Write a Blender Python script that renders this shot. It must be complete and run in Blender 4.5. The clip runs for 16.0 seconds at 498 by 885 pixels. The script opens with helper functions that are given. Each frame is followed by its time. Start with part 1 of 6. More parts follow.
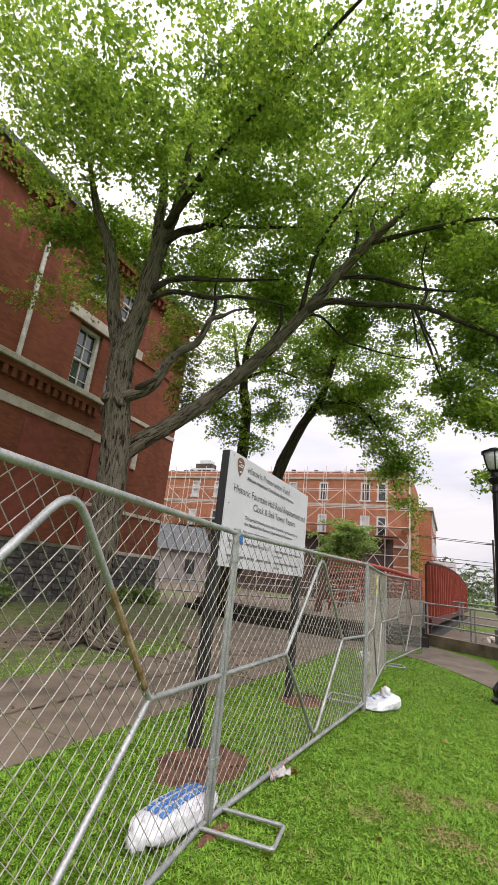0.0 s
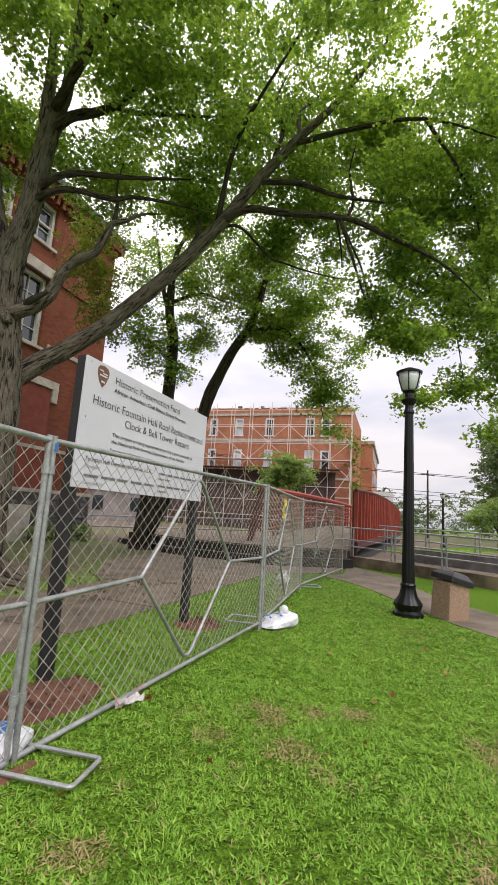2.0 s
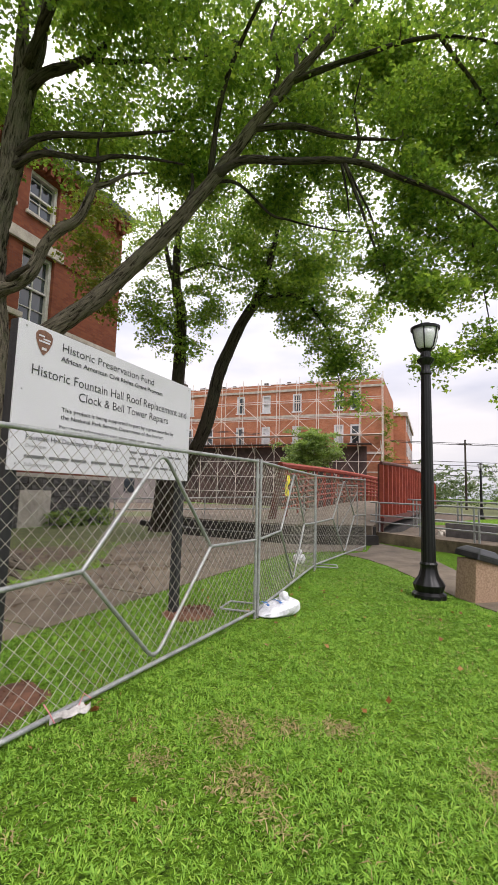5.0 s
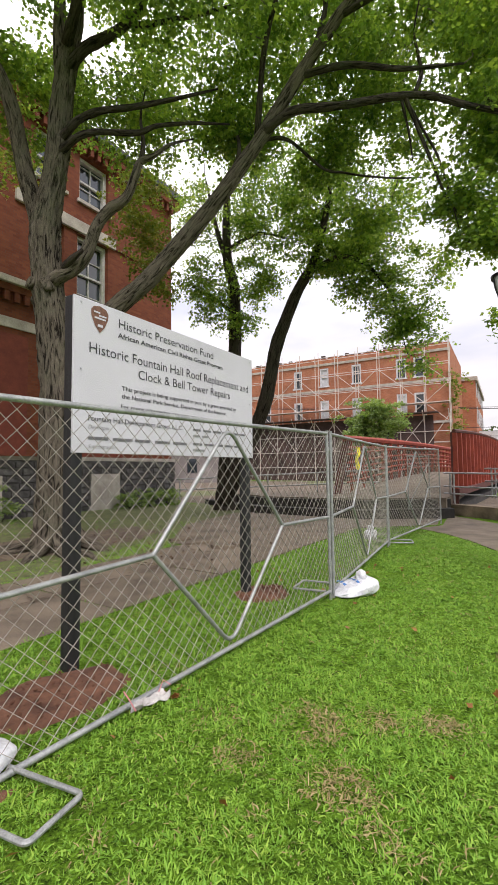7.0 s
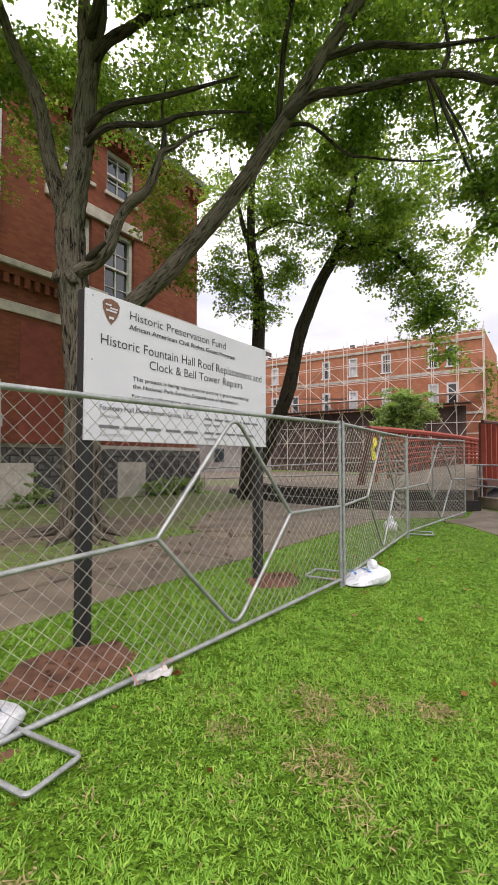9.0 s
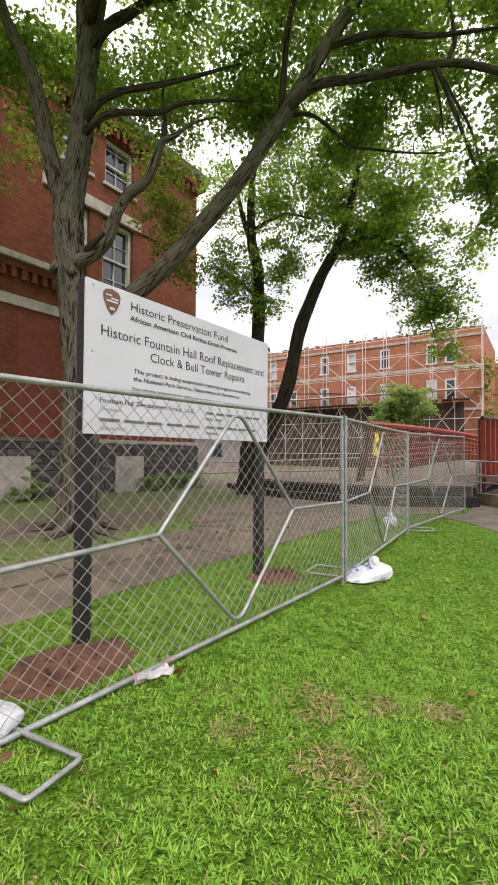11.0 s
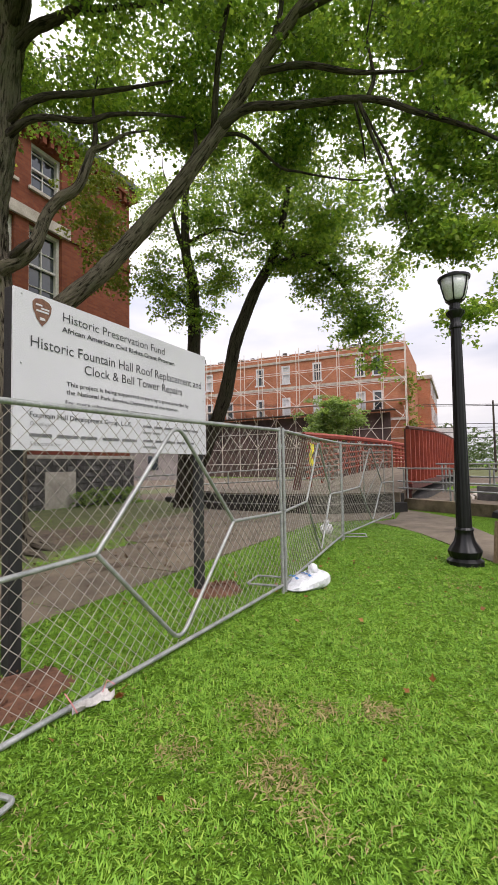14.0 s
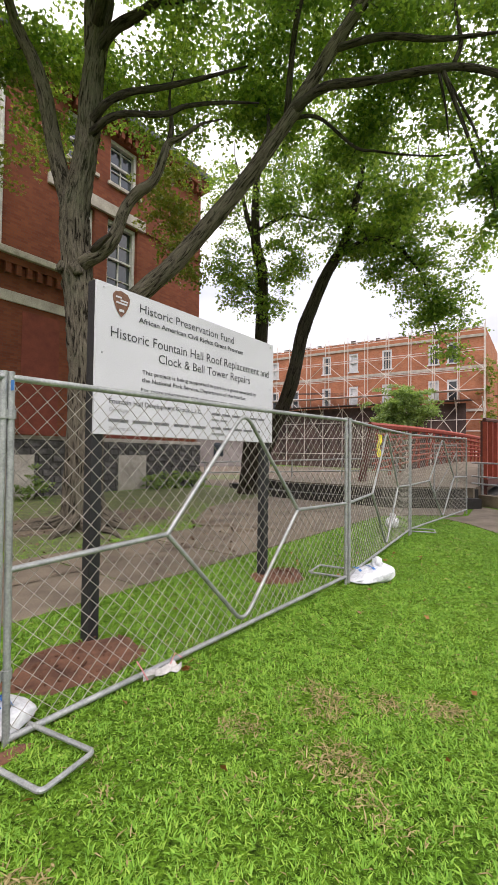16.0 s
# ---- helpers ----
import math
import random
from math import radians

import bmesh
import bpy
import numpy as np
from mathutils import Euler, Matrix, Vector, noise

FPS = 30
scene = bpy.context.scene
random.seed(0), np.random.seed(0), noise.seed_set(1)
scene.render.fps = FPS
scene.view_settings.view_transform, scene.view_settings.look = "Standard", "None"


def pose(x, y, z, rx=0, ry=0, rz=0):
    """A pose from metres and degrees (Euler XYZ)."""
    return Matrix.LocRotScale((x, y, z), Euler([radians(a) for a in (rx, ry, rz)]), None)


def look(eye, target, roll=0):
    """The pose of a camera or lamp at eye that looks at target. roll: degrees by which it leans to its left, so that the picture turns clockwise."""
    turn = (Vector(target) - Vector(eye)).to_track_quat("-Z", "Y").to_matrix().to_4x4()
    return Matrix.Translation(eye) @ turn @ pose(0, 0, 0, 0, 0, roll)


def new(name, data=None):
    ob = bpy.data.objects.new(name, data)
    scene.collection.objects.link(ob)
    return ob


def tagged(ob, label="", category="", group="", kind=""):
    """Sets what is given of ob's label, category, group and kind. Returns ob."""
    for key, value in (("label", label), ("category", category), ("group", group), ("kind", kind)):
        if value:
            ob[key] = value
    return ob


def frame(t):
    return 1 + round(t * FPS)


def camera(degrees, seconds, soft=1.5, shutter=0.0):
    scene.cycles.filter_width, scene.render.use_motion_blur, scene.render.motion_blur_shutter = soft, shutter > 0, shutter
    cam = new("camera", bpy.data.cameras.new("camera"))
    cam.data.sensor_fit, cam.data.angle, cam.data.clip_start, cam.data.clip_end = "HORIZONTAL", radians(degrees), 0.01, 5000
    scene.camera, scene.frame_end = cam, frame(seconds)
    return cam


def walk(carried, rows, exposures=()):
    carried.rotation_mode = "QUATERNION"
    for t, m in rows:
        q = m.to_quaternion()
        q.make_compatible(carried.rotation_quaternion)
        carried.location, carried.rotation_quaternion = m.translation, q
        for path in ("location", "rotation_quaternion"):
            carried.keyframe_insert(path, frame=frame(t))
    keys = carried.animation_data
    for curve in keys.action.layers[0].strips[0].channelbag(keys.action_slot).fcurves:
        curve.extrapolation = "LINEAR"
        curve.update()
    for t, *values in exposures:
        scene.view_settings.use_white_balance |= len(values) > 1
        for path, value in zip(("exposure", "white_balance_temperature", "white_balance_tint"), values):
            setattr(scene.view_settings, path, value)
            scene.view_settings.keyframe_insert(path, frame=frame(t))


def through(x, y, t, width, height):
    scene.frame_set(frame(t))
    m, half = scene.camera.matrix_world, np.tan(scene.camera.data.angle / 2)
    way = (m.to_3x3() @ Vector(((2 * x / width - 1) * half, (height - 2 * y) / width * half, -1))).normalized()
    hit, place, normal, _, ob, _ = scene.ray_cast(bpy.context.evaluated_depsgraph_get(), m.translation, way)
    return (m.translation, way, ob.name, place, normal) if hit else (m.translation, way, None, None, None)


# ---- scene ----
cam = camera(58.4, 16.0, soft=0.8)
PATH = [
    (0, (-0.008, -0.031, 1.533), (-0.006, 1.886, 2.105), 6.1),
    (0.5, (0.181, 0.136, 1.523), (0.32, 2.075, 1.993), 6.9),
    (1, (0.42, 0.212, 1.519), (0.628, 2.165, 1.896), 5.8),
    (1.5, (0.609, 0.317, 1.511), (0.847, 2.278, 1.827), 4.1),
    (2, (0.825, 0.492, 1.451), (1.065, 2.451, 1.776), 3.7),
    (2.5, (0.906, 0.667, 1.474), (1.207, 2.62, 1.784), 3.4),
    (3, (1.032, 0.679, 1.47), (1.352, 2.63, 1.773), 2.8),
    (5.3, (1.46, 1.06, 1.491), (1.49, 3.05, 1.686), 0.2),
    (5.5, (1.471, 1.053, 1.5), (1.446, 3.046, 1.676), -1.0),
    (6, (1.471, 1.075, 1.49), (1.302, 3.063, 1.635), -1.5),
    (6.5, (1.427, 1.186, 1.479), (1.225, 3.172, 1.6), -0.6),
    (7, (1.345, 1.333, 1.469), (1.184, 3.323, 1.588), -0.6),
    (7.5, (1.345, 1.403, 1.454), (1.218, 3.396, 1.563), -0.7),
    (8, (1.404, 1.362, 1.475), (1.265, 3.355, 1.569), -0.5),
    (8.5, (1.487, 1.301, 1.477), (1.266, 3.287, 1.558), -0.1),
    (9, (1.531, 1.284, 1.456), (1.243, 3.261, 1.531), -0.0),
    (9.2, (1.545, 1.265, 1.452), (1.229, 3.239, 1.525), 0.0),
    (11.5, (1.402, 1.357, 1.457), (1.154, 3.341, 1.507), 0.5),
    (12, (1.333, 1.357, 1.456), (1.118, 3.344, 1.519), 0.5),
    (12.5, (1.334, 1.376, 1.454), (1.156, 3.366, 1.536), -0.2),
    (13, (1.337, 1.386, 1.459), (1.267, 3.382, 1.55), -0.8),
    (13.5, (1.391, 1.38, 1.457), (1.374, 3.377, 1.559), -1.1),
    (14, (1.458, 1.327, 1.466), (1.462, 3.324, 1.568), -1.0),
    (14.5, (1.523, 1.283, 1.471), (1.486, 3.28, 1.565), -1.2),
    (15, (1.512, 1.232, 1.481), (1.358, 3.224, 1.569), -0.7),
    (15.5, (1.489, 1.233, 1.478), (1.257, 3.218, 1.556), 0.6),
    (16, (1.44, 1.294, 1.468), (1.158, 3.273, 1.518), 0.8),
]
# the clip's camera darkens a little while it faces the open sky
EXPOSURES = [(0, 0.34), (1.2, 0.36), (2.5, 0.28), (3.2, 0.30), (6, 0.40), (9, 0.42), (12, 0.49), (13.5, 0.38), (15, 0.38), (16, 0.50)]
walk(cam, [(t, look(eye, target, roll)) for t, eye, target, roll in PATH], [(t, stops, 6500, 18) for t, stops in EXPOSURES])

# ---- world and light ----
world = bpy.data.worlds.new("sky")
scene.world = world
world.use_nodes = True
wn, wl = world.node_tree.nodes, world.node_tree.links
wn.clear()
w_out = wn.new("ShaderNodeOutputWorld")
w_bg = wn.new("ShaderNodeBackground")
w_sky = wn.new("ShaderNodeTexSky")
w_sky.sky_type, w_sky.sun_disc = "NISHITA", False
w_sky.sun_elevation, w_sky.sun_rotation = radians(55), radians(150)
w_mul = wn.new("ShaderNodeMix"); w_mul.data_type = "RGBA"; w_mul.blend_type = "MULTIPLY"
w_mul.inputs[0].default_value = 1.0
w_mul.inputs[7].default_value = (0.1, 0.1, 0.1, 1)
w_tc = wn.new("ShaderNodeTexCoord")
w_map = wn.new("ShaderNodeMapping"); w_map.inputs["Scale"].default_value = (1.0, 1.0, 3.2)
w_noise = wn.new("ShaderNodeTexNoise")
w_noise.inputs["Scale"].default_value, w_noise.inputs["Detail"].default_value = 1.9, 5
w_noise.inputs["Roughness"].default_value = 0.5
w_ramp = wn.new("ShaderNodeValToRGB")
w_ramp.color_ramp.elements[0].position, w_ramp.color_ramp.elements[0].color = 0.36, (0.61, 0.64, 0.72, 1)
w_ramp.color_ramp.elements[1].position, w_ramp.color_ramp.elements[1].color = 0.60, (1.0, 0.985, 0.965, 1)
w_mix = wn.new("ShaderNodeMix"); w_mix.data_type = "RGBA"
w_mix.inputs[0].default_value = 0.9
wl.new(w_tc.outputs["Generated"], w_map.inputs[0])
wl.new(w_map.outputs[0], w_noise.inputs["Vector"])
wl.new(w_noise.outputs[0], w_ramp.inputs[0])
wl.new(w_sky.outputs[0], w_mul.inputs[6])
wl.new(w_mul.outputs[2], w_mix.inputs[6])
wl.new(w_ramp.outputs[0], w_mix.inputs[7])
wl.new(w_mix.outputs[2], w_bg.inputs[0])
# an overcast dome is about three times brighter overhead than at the horizon
w_sep = wn.new("ShaderNodeSeparateXYZ")
wl.new(w_tc.outputs["Generated"], w_sep.inputs[0])
w_grad = wn.new("ShaderNodeMapRange")
w_grad.inputs["From Min"].default_value, w_grad.inputs["From Max"].default_value = 0.15, 1.0
w_grad.inputs["To Min"].default_value, w_grad.inputs["To Max"].default_value = 0.80, 2.15
wl.new(w_sep.outputs[2], w_grad.inputs["Value"])
wl.new(w_grad.outputs[0], w_bg.inputs[1])
wl.new(w_bg.outputs[0], w_out.inputs[0])

sun = new("sun", bpy.data.lights.new("sun", "SUN"))
sun.data.energy, sun.data.angle, sun.data.color = 1.5, radians(30), (1.0, 0.97, 0.92)
sun.matrix_world = look((6, -8, 20), (0, 6, 0))


# ---- materials ----
def material(name, build):
    m = bpy.data.materials.new(name)
    m.use_nodes = True
    t = m.node_tree
    bsdf = t.nodes["Principled BSDF"]
    build(t.nodes, t.links, bsdf)
    return m


def node(ns, kind, **values):
    n = ns.new(kind)
    for k, v in values.items():
        n.inputs[k.replace("_", " ")].default_value = v
    return n


def ramp(ns, ls, src, stops):
    r = ns.new("ShaderNodeValToRGB")
    e = r.color_ramp.elements
    e[0].position, e[0].color = stops[0][0], (*stops[0][1], 1)
    e[1].position, e[1].color = stops[-1][0], (*stops[-1][1], 1)
    for p, c in stops[1:-1]:
        k = e.new(p)
        k.color = (*c, 1)
    ls.new(src, r.inputs[0])
    return r.outputs[0]


def mixed(ns, ls, fac, a, b, mode="MIX"):
    m = ns.new("ShaderNodeMix")
    m.data_type, m.blend_type = "RGBA", mode
    if isinstance(fac, float):
        m.inputs[0].default_value = fac
    else:
        ls.new(fac, m.inputs[0])
    for i, v in ((6, a), (7, b)):
        if isinstance(v, tuple):
            m.inputs[i].default_value = (*v, 1)
        else:
            ls.new(v, m.inputs[i])
    return m.outputs[2]


def bumped(ns, ls, bsdf, height, strength, distance):
    b = node(ns, "ShaderNodeBump", Strength=strength, Distance=distance)
    ls.new(height, b.inputs["Height"])
    ls.new(b.outputs[0], bsdf.inputs["Normal"])


def coords(ns, ls, scale=(1, 1, 1)):
    tc = ns.new("ShaderNodeTexCoord")
    mp = node(ns, "ShaderNodeMapping", Scale=scale)
    ls.new(tc.outputs["Object"], mp.inputs[0])
    return mp.outputs[0]


def rough_paint(name, low, high, scale=6.0, rough=0.6, metal=0.0, bump=0.15, fine=60.0, stretch=(1, 1, 1), spec=0.5):
    """Two scales of colour variation and a fine relief."""
    def build(ns, ls, b):
        v = coords(ns, ls, stretch)
        n1 = node(ns, "ShaderNodeTexNoise", Scale=scale, Detail=6.0, Roughness=0.6)
        n2 = node(ns, "ShaderNodeTexNoise", Scale=fine, Detail=3.0, Roughness=0.6)
        ls.new(v, n1.inputs["Vector"]); ls.new(v, n2.inputs["Vector"])
        c1 = ramp(ns, ls, n1.outputs[0], [(0.32, low), (0.68, high)])
        c2 = ramp(ns, ls, n2.outputs[0], [(0.3, (0.78, 0.78, 0.78)), (0.7, (1.15, 1.15, 1.15))])
        ls.new(mixed(ns, ls, 1.0, c1, c2, "MULTIPLY"), b.inputs["Base Color"])
        b.inputs["Roughness"].default_value, b.inputs["Metallic"].default_value = rough, metal
        b.inputs["Specular IOR Level"].default_value = spec
        bumped(ns, ls, b, n2.outputs[0], bump, 0.01)
    return material(name, build)


def brick_material(name, a, b_, c, mortar, bw=0.21, bh=0.075):
    """Fine coursing of a far brick wall, in wall coordinates: x along, z up."""
    def build(ns, ls, b):
        tc = ns.new("ShaderNodeTexCoord")
        sep = ns.new("ShaderNodeSeparateXYZ"); ls.new(tc.outputs["Object"], sep.inputs[0])
        cmb = ns.new("ShaderNodeCombineXYZ")
        add = ns.new("ShaderNodeMath"); add.operation = "ADD"
        ls.new(sep.outputs[0], add.inputs[0]); ls.new(sep.outputs[1], add.inputs[1])
        ls.new(add.outputs[0], cmb.inputs[0]); ls.new(sep.outputs[2], cmb.inputs[1])
        br = node(ns, "ShaderNodeTexBrick", Scale=1.0)
        br.inputs["Brick Width"].default_value, br.inputs["Row Height"].default_value = bw, bh
        br.inputs["Mortar Size"].default_value = 0.006
        br.inputs["Color1"].default_value, br.inputs["Color2"].default_value = (*a, 1), (*b_, 1)
        br.inputs["Mortar"].default_value = (*mortar, 1)
        ls.new(cmb.outputs[0], br.inputs["Vector"])
        n1 = node(ns, "ShaderNodeTexNoise", Scale=0.7, Detail=7.0, Roughness=0.65)
        ls.new(tc.outputs["Object"], n1.inputs["Vector"])
        st = ramp(ns, ls, n1.outputs[0], [(0.3, (0.72, 0.7, 0.7)), (0.55, (1, 1, 1)), (0.75, c)])
        ls.new(mixed(ns, ls, 1.0, br.outputs["Color"], st, "MULTIPLY"), b.inputs["Base Color"])
        b.inputs["Roughness"].default_value = 0.9
        b.inputs["Specular IOR Level"].default_value = 0.2
        bumped(ns, ls, b, br.outputs["Fac"], -0.4, 0.01)
    return material(name, build)


def leaf_material(name, stops, through=0.45):
    """Leaves: colour varies leaf by leaf, some light passes through them."""
    def build(ns, ls, b):
        g = ns.new("ShaderNodeNewGeometry")
        tc = ns.new("ShaderNodeTexCoord")
        n1 = node(ns, "ShaderNodeTexNoise", Scale=0.6, Detail=3.0)
        ls.new(tc.outputs["Object"], n1.inputs["Vector"])
        m = ns.new("ShaderNodeMath"); m.operation = "MULTIPLY_ADD"
        ls.new(g.outputs["Random Per Island"], m.inputs[0]); m.inputs[1].default_value = 0.55
        m2 = ns.new("ShaderNodeMath"); m2.operation = "MULTIPLY"
        ls.new(n1.outputs[0], m2.inputs[0]); m2.inputs[1].default_value = 0.45
        ls.new(m2.outputs[0], m.inputs[2])
        col = ramp(ns, ls, m.outputs[0], stops)
        ls.new(col, b.inputs["Base Color"])
        b.inputs["Roughness"].default_value = 0.38
        b.inputs["Specular IOR Level"].default_value = 0.5
        tr = ns.new("ShaderNodeBsdfTranslucent")
        ls.new(mixed(ns, ls, 1.0, col, (1.85, 1.92, 0.90), "MULTIPLY"), tr.inputs[0])
        mx = ns.new("ShaderNodeMixShader"); mx.inputs[0].default_value = through
        out = [n for n in ns if n.type == "OUTPUT_MATERIAL"][0]
        ls.new(b.outputs[0], mx.inputs[1]); ls.new(tr.outputs[0], mx.inputs[2])
        ls.new(mx.outputs[0], out.inputs[0])
    return material(name, build)


def bark_material(name, low, high, moss):
    """Long furrows between pale plates, with a finer grain and lichen."""
    def build(ns, ls, b):
        at = ns.new("ShaderNodeAttribute")
        at.attribute_name = "along"
        mp = node(ns, "ShaderNodeMapping", Scale=(12, 12, 1.5))
        ls.new(at.outputs["Vector"], mp.inputs[0])
        v = mp.outputs[0]
        n1 = node(ns, "ShaderNodeTexNoise", Scale=2.4, Detail=9.0, Roughness=0.6, Distortion=0.9)
        ls.new(v, n1.inputs["Vector"])
        v2 = coords(ns, ls)
        n2 = node(ns, "ShaderNodeTexNoise", Scale=1.8, Detail=6.0, Roughness=0.65)
        n3 = node(ns, "ShaderNodeTexNoise", Scale=55.0, Detail=4.0, Roughness=0.7)
        ls.new(v2, n2.inputs["Vector"]); ls.new(v2, n3.inputs["Vector"])
        mid = tuple(0.35 * p + 0.65 * q for p, q in zip(low, high))
        c1 = ramp(ns, ls, n1.outputs[0], [(0.38, low), (0.49, mid), (0.66, high)])
        c2 = ramp(ns, ls, n3.outputs[0], [(0.3, (0.7, 0.7, 0.7)), (0.7, (1.2, 1.2, 1.2))])
        f = ramp(ns, ls, n2.outputs[0], [(0.52, (0, 0, 0)), (0.7, (0.5, 0.5, 0.5))])
        ls.new(mixed(ns, ls, 1.0, mixed(ns, ls, f, c1, moss), c2, "MULTIPLY"), b.inputs["Base Color"])
        b.inputs["Roughness"].default_value = 0.95
        b.inputs["Specular IOR Level"].default_value = 0.15
        bumped(ns, ls, b, n1.outputs[0], 1.0, 0.08)
    return material(name, build)


def ground_material():
    """Soil and turf under the blades: greens, dry straw patches."""
    def build(ns, ls, b):
        v = coords(ns, ls)
        n1 = node(ns, "ShaderNodeTexNoise", Scale=0.55, Detail=5.0, Roughness=0.6)
        n2 = node(ns, "ShaderNodeTexNoise", Scale=45.0, Detail=5.0, Roughness=0.75)
        n3 = node(ns, "ShaderNodeTexNoise", Scale=2.1, Detail=4.0, Roughness=0.7)
        for n in (n1, n2, n3):
            ls.new(v, n.inputs["Vector"])
        c1 = ramp(ns, ls, n1.outputs[0], [(0.3, (0.098, 0.215, 0.015)), (0.7, (0.160, 0.31, 0.024))])
        # fine dark specks colour in the shade of gaps between tufts
        c2 = ramp(ns, ls, n2.outputs[0], [(0.36, (0.14, 0.15, 0.14)), (0.66, (1.35, 1.3, 1.2))])
        dry = ramp(ns, ls, n3.outputs[0], [(0.62, (0, 0, 0)), (0.74, (0.55, 0.55, 0.55))])
        c3 = mixed(ns, ls, dry, c1, (0.22, 0.19, 0.07))
        ls.new(mixed(ns, ls, 1.0, c3, c2, "MULTIPLY"), b.inputs["Base Color"])
        b.inputs["Roughness"].default_value = 1.0
        b.inputs["Specular IOR Level"].default_value = 0.1
        bumped(ns, ls, b, n2.outputs[0], 1.0, 0.03)
    return material("turf", build)


def blade_material(name, stops):
    def build(ns, ls, b):
        g = ns.new("ShaderNodeNewGeometry")
        v = coords(ns, ls)
        n1 = node(ns, "ShaderNodeTexNoise", Scale=2.4, Detail=6.0, Roughness=0.8)
        ls.new(v, n1.inputs["Vector"])
        m = ns.new("ShaderNodeMath"); m.operation = "MULTIPLY_ADD"
        ls.new(g.outputs["Random Per Island"], m.inputs[0]); m.inputs[1].default_value = 0.45
        m2 = ns.new("ShaderNodeMath"); m2.operation = "MULTIPLY"
        ls.new(n1.outputs[0], m2.inputs[0]); m2.inputs[1].default_value = 0.55
        ls.new(m2.outputs[0], m.inputs[2])
        ls.new(ramp(ns, ls, m.outputs[0], stops), b.inputs["Base Color"])
        b.inputs["Roughness"].default_value = 0.6
        b.inputs["Specular IOR Level"].default_value = 0.25
    return material(name, build)


def glass_material():
    def build(ns, ls, b):
        b.inputs["Base Color"].default_value = (0.03, 0.04, 0.045, 1)
        b.inputs["Roughness"].default_value = 0.04
        b.inputs["Specular IOR Level"].default_value = 0.9
        v = coords(ns, ls)
        n = node(ns, "ShaderNodeTexNoise", Scale=1.3, Detail=2.0)
        ls.new(v, n.inputs["Vector"])
        bumped(ns, ls, b, n.outputs[0], 0.12, 0.05)
    return material("window_glass", build)


M_TURF = ground_material()
M_BLADE = blade_material("grass_blade", [(0.18, (0.082, 0.185, 0.015)), (0.40, (0.145, 0.305, 0.025)), (0.60, (0.198, 0.370, 0.035)), (0.77, (0.270, 0.405, 0.053)), (0.90, (0.40, 0.37, 0.12))])
M_CONC = rough_paint("walk_concrete", (0.098, 0.075, 0.052), (0.215, 0.170, 0.122), 1.7, 0.95, 0, 0.4, 70)
M_WALL_CONC = rough_paint("stained_concrete", (0.060, 0.044, 0.028), (0.29, 0.22, 0.145), 1.6, 0.95, 0, 0.4, 40)
M_GREYWALL = rough_paint("grey_wall_concrete", (0.09, 0.085, 0.085), (0.21, 0.20, 0.20), 2.2, 0.95, 0, 0.3, 40)
M_DARKSTEP = rough_paint("dark_step_concrete", (0.02, 0.018, 0.016), (0.055, 0.048, 0.042), 1.5, 0.95, 0, 0.3, 40)
M_GALV = rough_paint("galvanised_steel", (0.27, 0.28, 0.275), (0.46, 0.47, 0.455), 7, 0.52, 0.55, 0.15, 90)
M_RUST = rough_paint("rusted_pipe", (0.18, 0.09, 0.03), (0.42, 0.33, 0.20), 14, 0.7, 0.3, 0.2, 90)
M_WIRE = rough_paint("chain_wire", (0.26, 0.24, 0.205), (0.50, 0.465, 0.41), 5, 0.55, 0.35, 0.0, 80)
M_BLACKPOST = rough_paint("black_stained_wood", (0.008, 0.008, 0.009), (0.022, 0.021, 0.022), 4, 0.6, 0, 0.25, 50, (6, 6, 0.6))
M_SIGN = rough_paint("sign_panel", (0.545, 0.54, 0.57), (0.635, 0.63, 0.66), 1.2, 0.45, 0, 0.0, 120)
M_INK = rough_paint("sign_ink", (0.03, 0.03, 0.035), (0.06, 0.06, 0.065), 5, 0.5, 0, 0.0)
M_INKGREY = rough_paint("sign_grey_ink", (0.2, 0.2, 0.2), (0.28, 0.28, 0.28), 5, 0.5, 0, 0.0)
M_INKMID = rough_paint("sign_thin_ink", (0.11, 0.11, 0.115), (0.16, 0.16, 0.165), 5, 0.5, 0, 0.0)
M_EMBLEM = rough_paint("emblem_brown", (0.13, 0.055, 0.03), (0.20, 0.09, 0.05), 30, 0.5, 0, 0.0)
M_CLAY = rough_paint("red_clay", (0.070, 0.030, 0.017), (0.19, 0.086, 0.048), 5, 1.0, 0, 1.0, 30)
M_BAG = rough_paint("sandbag_plastic", (0.62, 0.63, 0.66), (0.82, 0.83, 0.85), 7, 0.42, 0, 0.25, 30)
M_BLUE = rough_paint("blue_print", (0.03, 0.13, 0.40), (0.08, 0.25, 0.58), 25, 0.5, 0, 0.0)
M_LAMP = rough_paint("black_cast_iron", (0.003, 0.003, 0.0034), (0.007, 0.007, 0.0075), 5, 0.38, 0.0, 0.1, 60, spec=0.35)
M_AGGREGATE = rough_paint("tan_aggregate", (0.22, 0.14, 0.085), (0.42, 0.29, 0.19), 40, 0.95, 0, 0.6, 150)
M_LID = rough_paint("black_plastic", (0.010, 0.010, 0.011), (0.025, 0.025, 0.026), 6, 0.4, 0, 0.1)
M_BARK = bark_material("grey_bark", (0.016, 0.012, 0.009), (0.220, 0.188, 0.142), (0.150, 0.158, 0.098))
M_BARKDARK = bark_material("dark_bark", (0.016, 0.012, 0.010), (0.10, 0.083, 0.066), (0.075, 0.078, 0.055))
